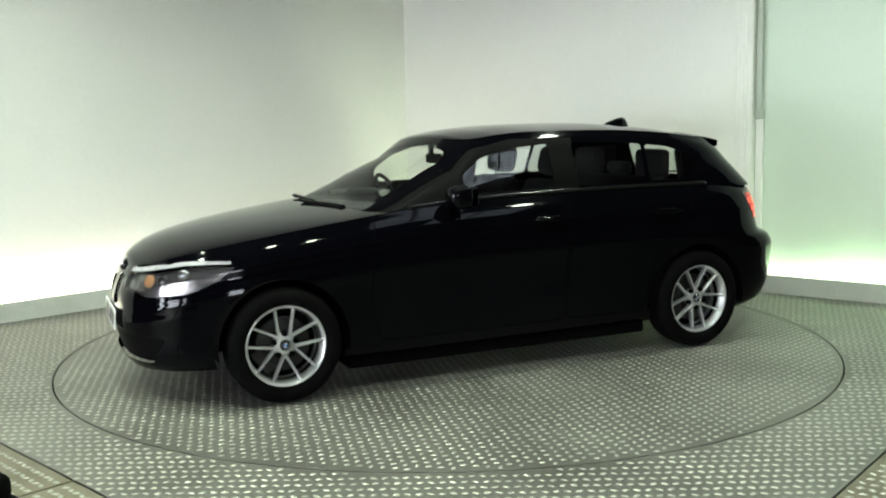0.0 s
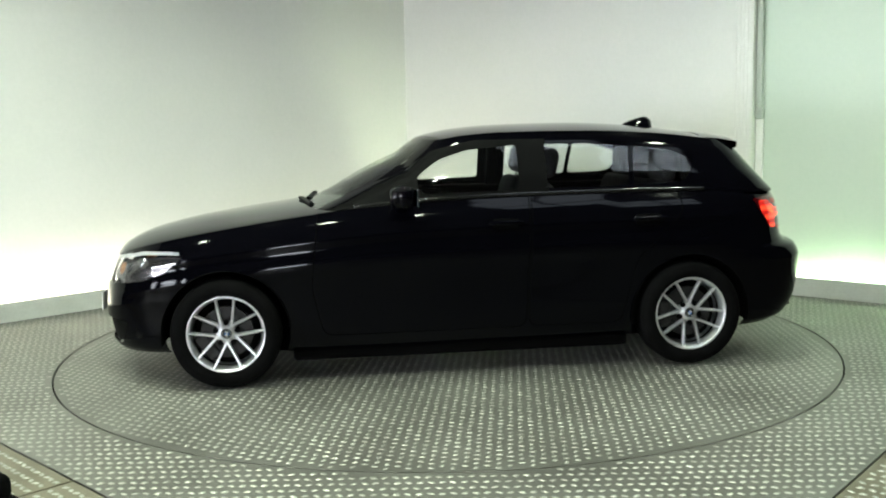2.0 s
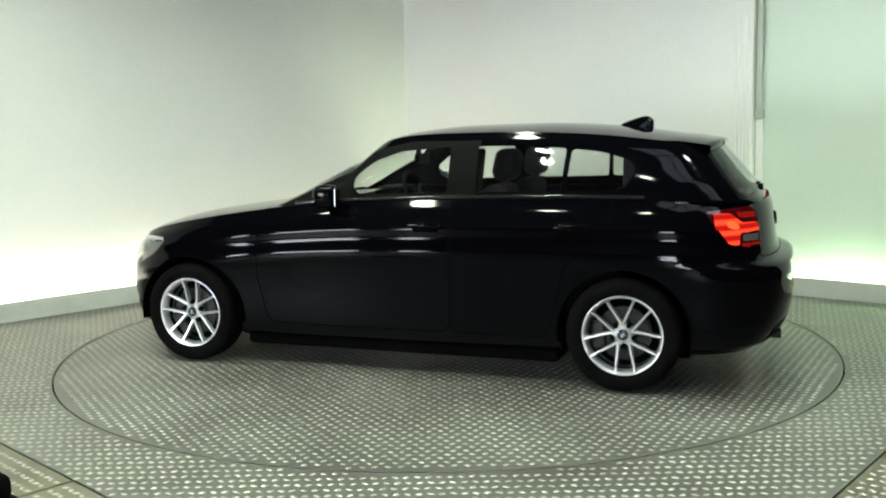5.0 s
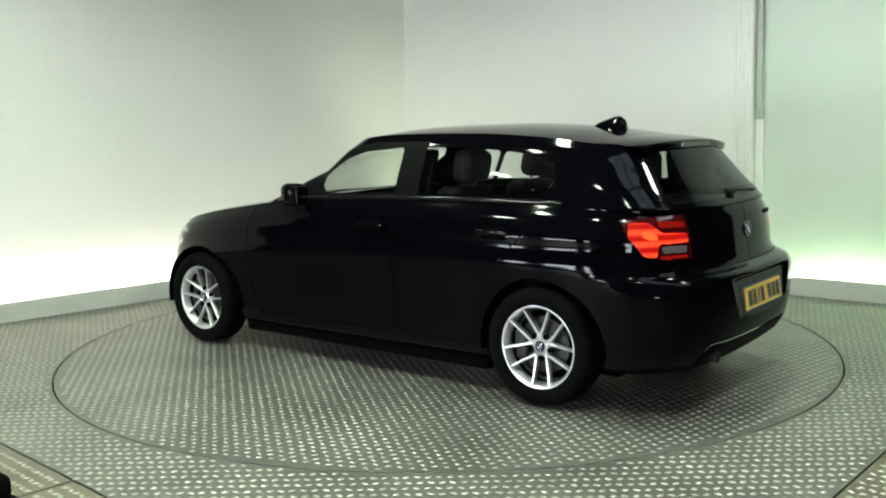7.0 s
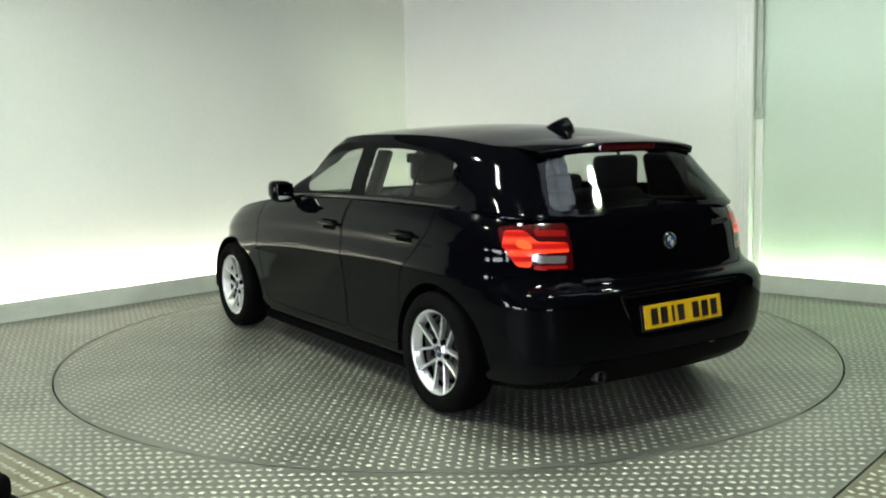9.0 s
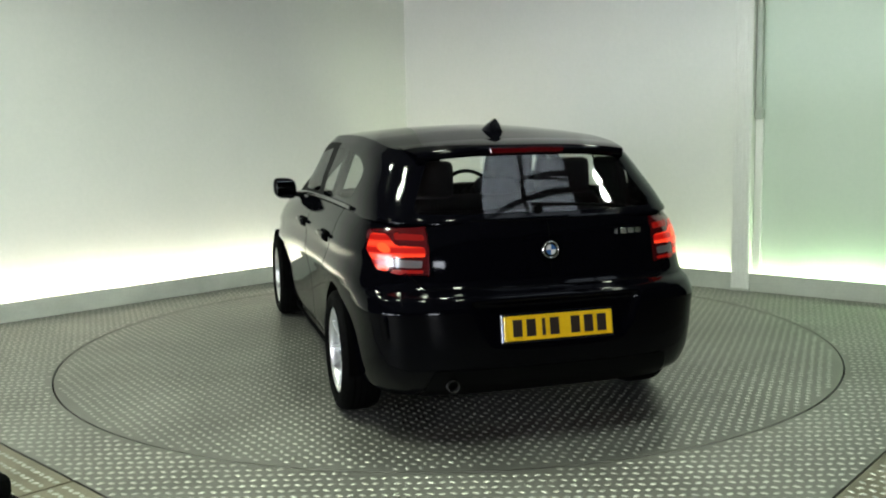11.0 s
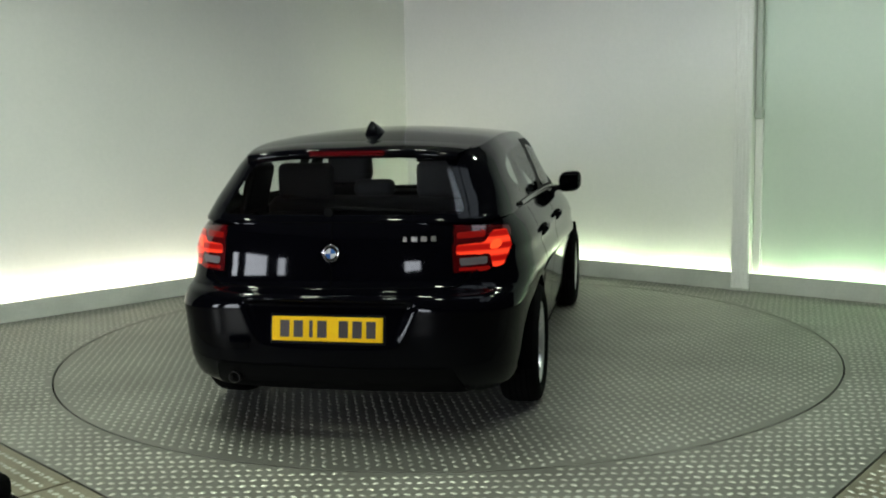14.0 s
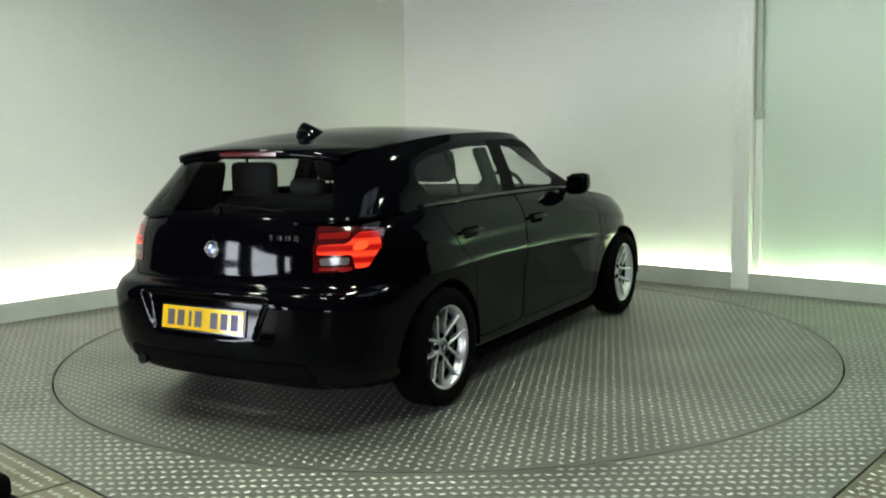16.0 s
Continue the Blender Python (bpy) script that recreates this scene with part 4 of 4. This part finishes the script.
def exterior_details(root):
    # spoiler over the rear window with the high brake light
    bm = bmesh.new()
    rows = []
    for x, z, yw in ((-1.56, 1.364, 0.565), (-1.67, 1.353, 0.56), (-1.77, 1.336, 0.54), (-1.808, 1.326, 0.525), (-1.800, 1.292, 0.525), (-1.72, 1.286, 0.54)):
        rows.append([bm.verts.new((x + 0.05 * abs(f) ** 3, f * yw, z - 0.030 * abs(f) ** 2.5)) for f in np.linspace(-1, 1, 25)])
    for p, q in zip(rows, rows[1:]):
        for i in range(24):
            bm.faces.new((p[i], p[i + 1], q[i + 1], q[i]))
    part("roof_spoiler", bm, PAINT, root, smooth=True)
    part("high_brake_light", box_bm(0.012, 0.37, 0.026, Matrix.Translation((-1.803, 0, 1.309)), 0.004), REDLENS, root, "unlit red high brake light")
    # shark fin aerial
    bm = bmesh.new()
    rows = []
    for t in np.linspace(0, 1, 9):
        x = -1.19 - 0.20 * t
        h = 0.004 + 0.068 * min(1.0, t / 0.72) ** 0.8 if t < 0.95 else 0.054
        w = 0.046 * math.sin(math.pi * (0.12 + 0.74 * t)) + 0.006
        base = float(roof_z(x, 0.0))
        rows.append([bm.verts.new((x, o * w * (1 - 0.65 * q), base - 0.004 + h * q)) for o, q in ((-1, 0), (-1, 0.35), (-0.8, 0.75), (0, 1), (0.8, 0.75), (1, 0.35), (1, 0))])
    for p, q in zip(rows, rows[1:]):
        for i in range(6):
            bm.faces.new((p[i], p[i + 1], q[i + 1], q[i]))
    bm.faces.new(rows[-1])
    part("roof_aerial", bm, PAINT, root, "black shark fin roof aerial", True)
    # number plate with plain bars in place of its writing
    lean = Matrix.Translation((-2.182, 0, 0.537)) @ Matrix.Rotation(radians(9), 4, "Y")
    plate = part("number_plate", box_bm(0.008, 0.520, 0.111, lean, 0.003), PLATE, root, "yellow rear number plate")
    for y in (0.198, 0.134, 0.074, 0.022, -0.078, -0.142, -0.206):
        part("plate_bar", box_bm(0.003, 0.016 if y == 0.074 else 0.044, 0.076, lean @ Matrix.Translation((-0.0045, y, 0))), INK, plate)
    part("plate_holder", box_bm(0.02, 0.545, 0.135, lean @ Matrix.Translation((0.012, 0, 0)), 0.006), GLOSSTRIM, root)
    # rear badge, model script as plain bars, wiper, exhaust
    bm_m = Matrix.Translation((-2.083, 0, 0.866)) @ Matrix.Rotation(radians(-85), 4, "Y")
    badge = part("rear_badge", lathe_bm([(0.0001, 0.012), (0.030, 0.012), (0.041, 0.006), (0.043, -0.008)], 32, bm_m), GLOSSTRIM, root, "round blue and white badge", True)
    badge_shapes(badge, bm_m @ Matrix.Translation((0, 0, 0.012)), 0.038)
    for k, w in enumerate((0.018, 0.030, 0.030, 0.026)):
        y = 0.34 + 0.042 * k
        x = -2.078 * (1 - (y / 0.868) ** 2.5) ** 0.1 - 0.001
        part("script_bar", box_bm(0.006, w, 0.024, Matrix.Translation((x, -y, 0.93)) @ Matrix.Rotation(radians(-9), 4, "Z"), 0.001), CHROME, root)
    wip = part("rear_wiper", box_bm(0.018, 0.42, 0.014, Matrix.Translation((-1.988, -0.16, 1.058)) @ Matrix.Rotation(radians(3), 4, "X"), 0.004), TRIM, root, "black rear wiper")
    part("wiper_pivot", cyl_bm(0.022, 0.018, 0.03, Matrix.Translation((-2.004, 0.03, 1.045)) @ Matrix.Rotation(math.pi / 2, 4, "Y"), 16), TRIM, wip)
    pipe_m = Matrix.Translation((-2.10, 0.48, 0.285)) @ Matrix.Rotation(math.pi / 2, 4, "Y")
    part("exhaust_tip", lathe_bm([(0.023, 0.08), (0.026, 0.08), (0.028, -0.03), (0.028, -0.035), (0.024, -0.035), (0.023, 0.06)], 24, pipe_m), DISC, root, "small chrome exhaust tip", True)
    # front wipers, front badge, front plate
    for y0 in (0.10, -0.42):
        part("front_wiper", box_bm(0.03, 0.58, 0.018, Matrix.Translation((0.90 - 0.10 * abs(y0), y0, 0.982)) @ Matrix.Rotation(radians(8 if y0 > 0 else -4), 4, "Z"), 0.006), TRIM, root, "black wiper blade")
    fp = Matrix.Translation((2.128, 0, 0.42)) @ Matrix.Rotation(radians(-4), 4, "Y")
    fplate = part("front_plate", box_bm(0.008, 0.520, 0.111, fp, 0.003), WHITE, root, "white front number plate")
    for y in (0.198, 0.134, 0.074, 0.022, -0.078, -0.142, -0.206):
        part("plate_bar", box_bm(0.003, 0.016 if y == 0.074 else 0.044, 0.076, fp @ Matrix.Translation((0.0045, y, 0))), INK, fplate)
    fb = Matrix.Translation((2.035, 0, 0.70)) @ Matrix.Rotation(radians(50), 4, "Y")
    b2 = part("front_badge", lathe_bm([(0.0001, 0.010), (0.030, 0.010), (0.041, 0.004), (0.043, -0.010)], 32, fb), GLOSSTRIM, root, "round blue and white badge", True)
    badge_shapes(b2, fb @ Matrix.Translation((0, 0, 0.010)), 0.038)
    for s in (1, -1):
        g = part("fog_lamp", cyl_bm(0.045, 0.045, 0.03, Matrix.Translation((1.848, s * 0.62, 0.30)) @ Matrix.Rotation(math.pi / 2, 4, "Y"), 20), LENS, root)


def build_car():
    root = new("car")
    tagged(root, "glossy black five-door hatchback with silver alloy wheels on the turntable", "car")
    car_body(root)
    exterior_details(root)
    interior(root)
    for s in (1, -1):
        mirror(root, s)
    w = wheel()
    w.parent = root
    spin = {(1, 1): 36, (-1, 1): 4, (1, -1): 40, (-1, -1): 10}
    for sx in (1, -1):
        for s in (1, -1):
            m = Matrix.Translation((sx * AXLE, s * 0.784, HUB_Z)) @ Matrix.Rotation(-s * math.pi / 2, 4, "X") @ Matrix.Rotation(radians(spin[sx, s]), 4, "Z")
            if sx == 1 and s == 1:
                w.matrix_local = m
            else:
                c = copy_thing(w, m)
                c.parent = root
    return root


CAR = build_car()


def motions():
    rows_car, rows_table = [], []
    for t, a in TURN:
        m = Matrix.Rotation(radians(a), 4, "Z")
        rows_car.append((t, m @ Matrix.Translation((*CAR_OFFSET, 0.0025))))
        rows_table.append((t, m))
    walk(CAR, rows_car)
    walk(TABLE, rows_table)


motions()
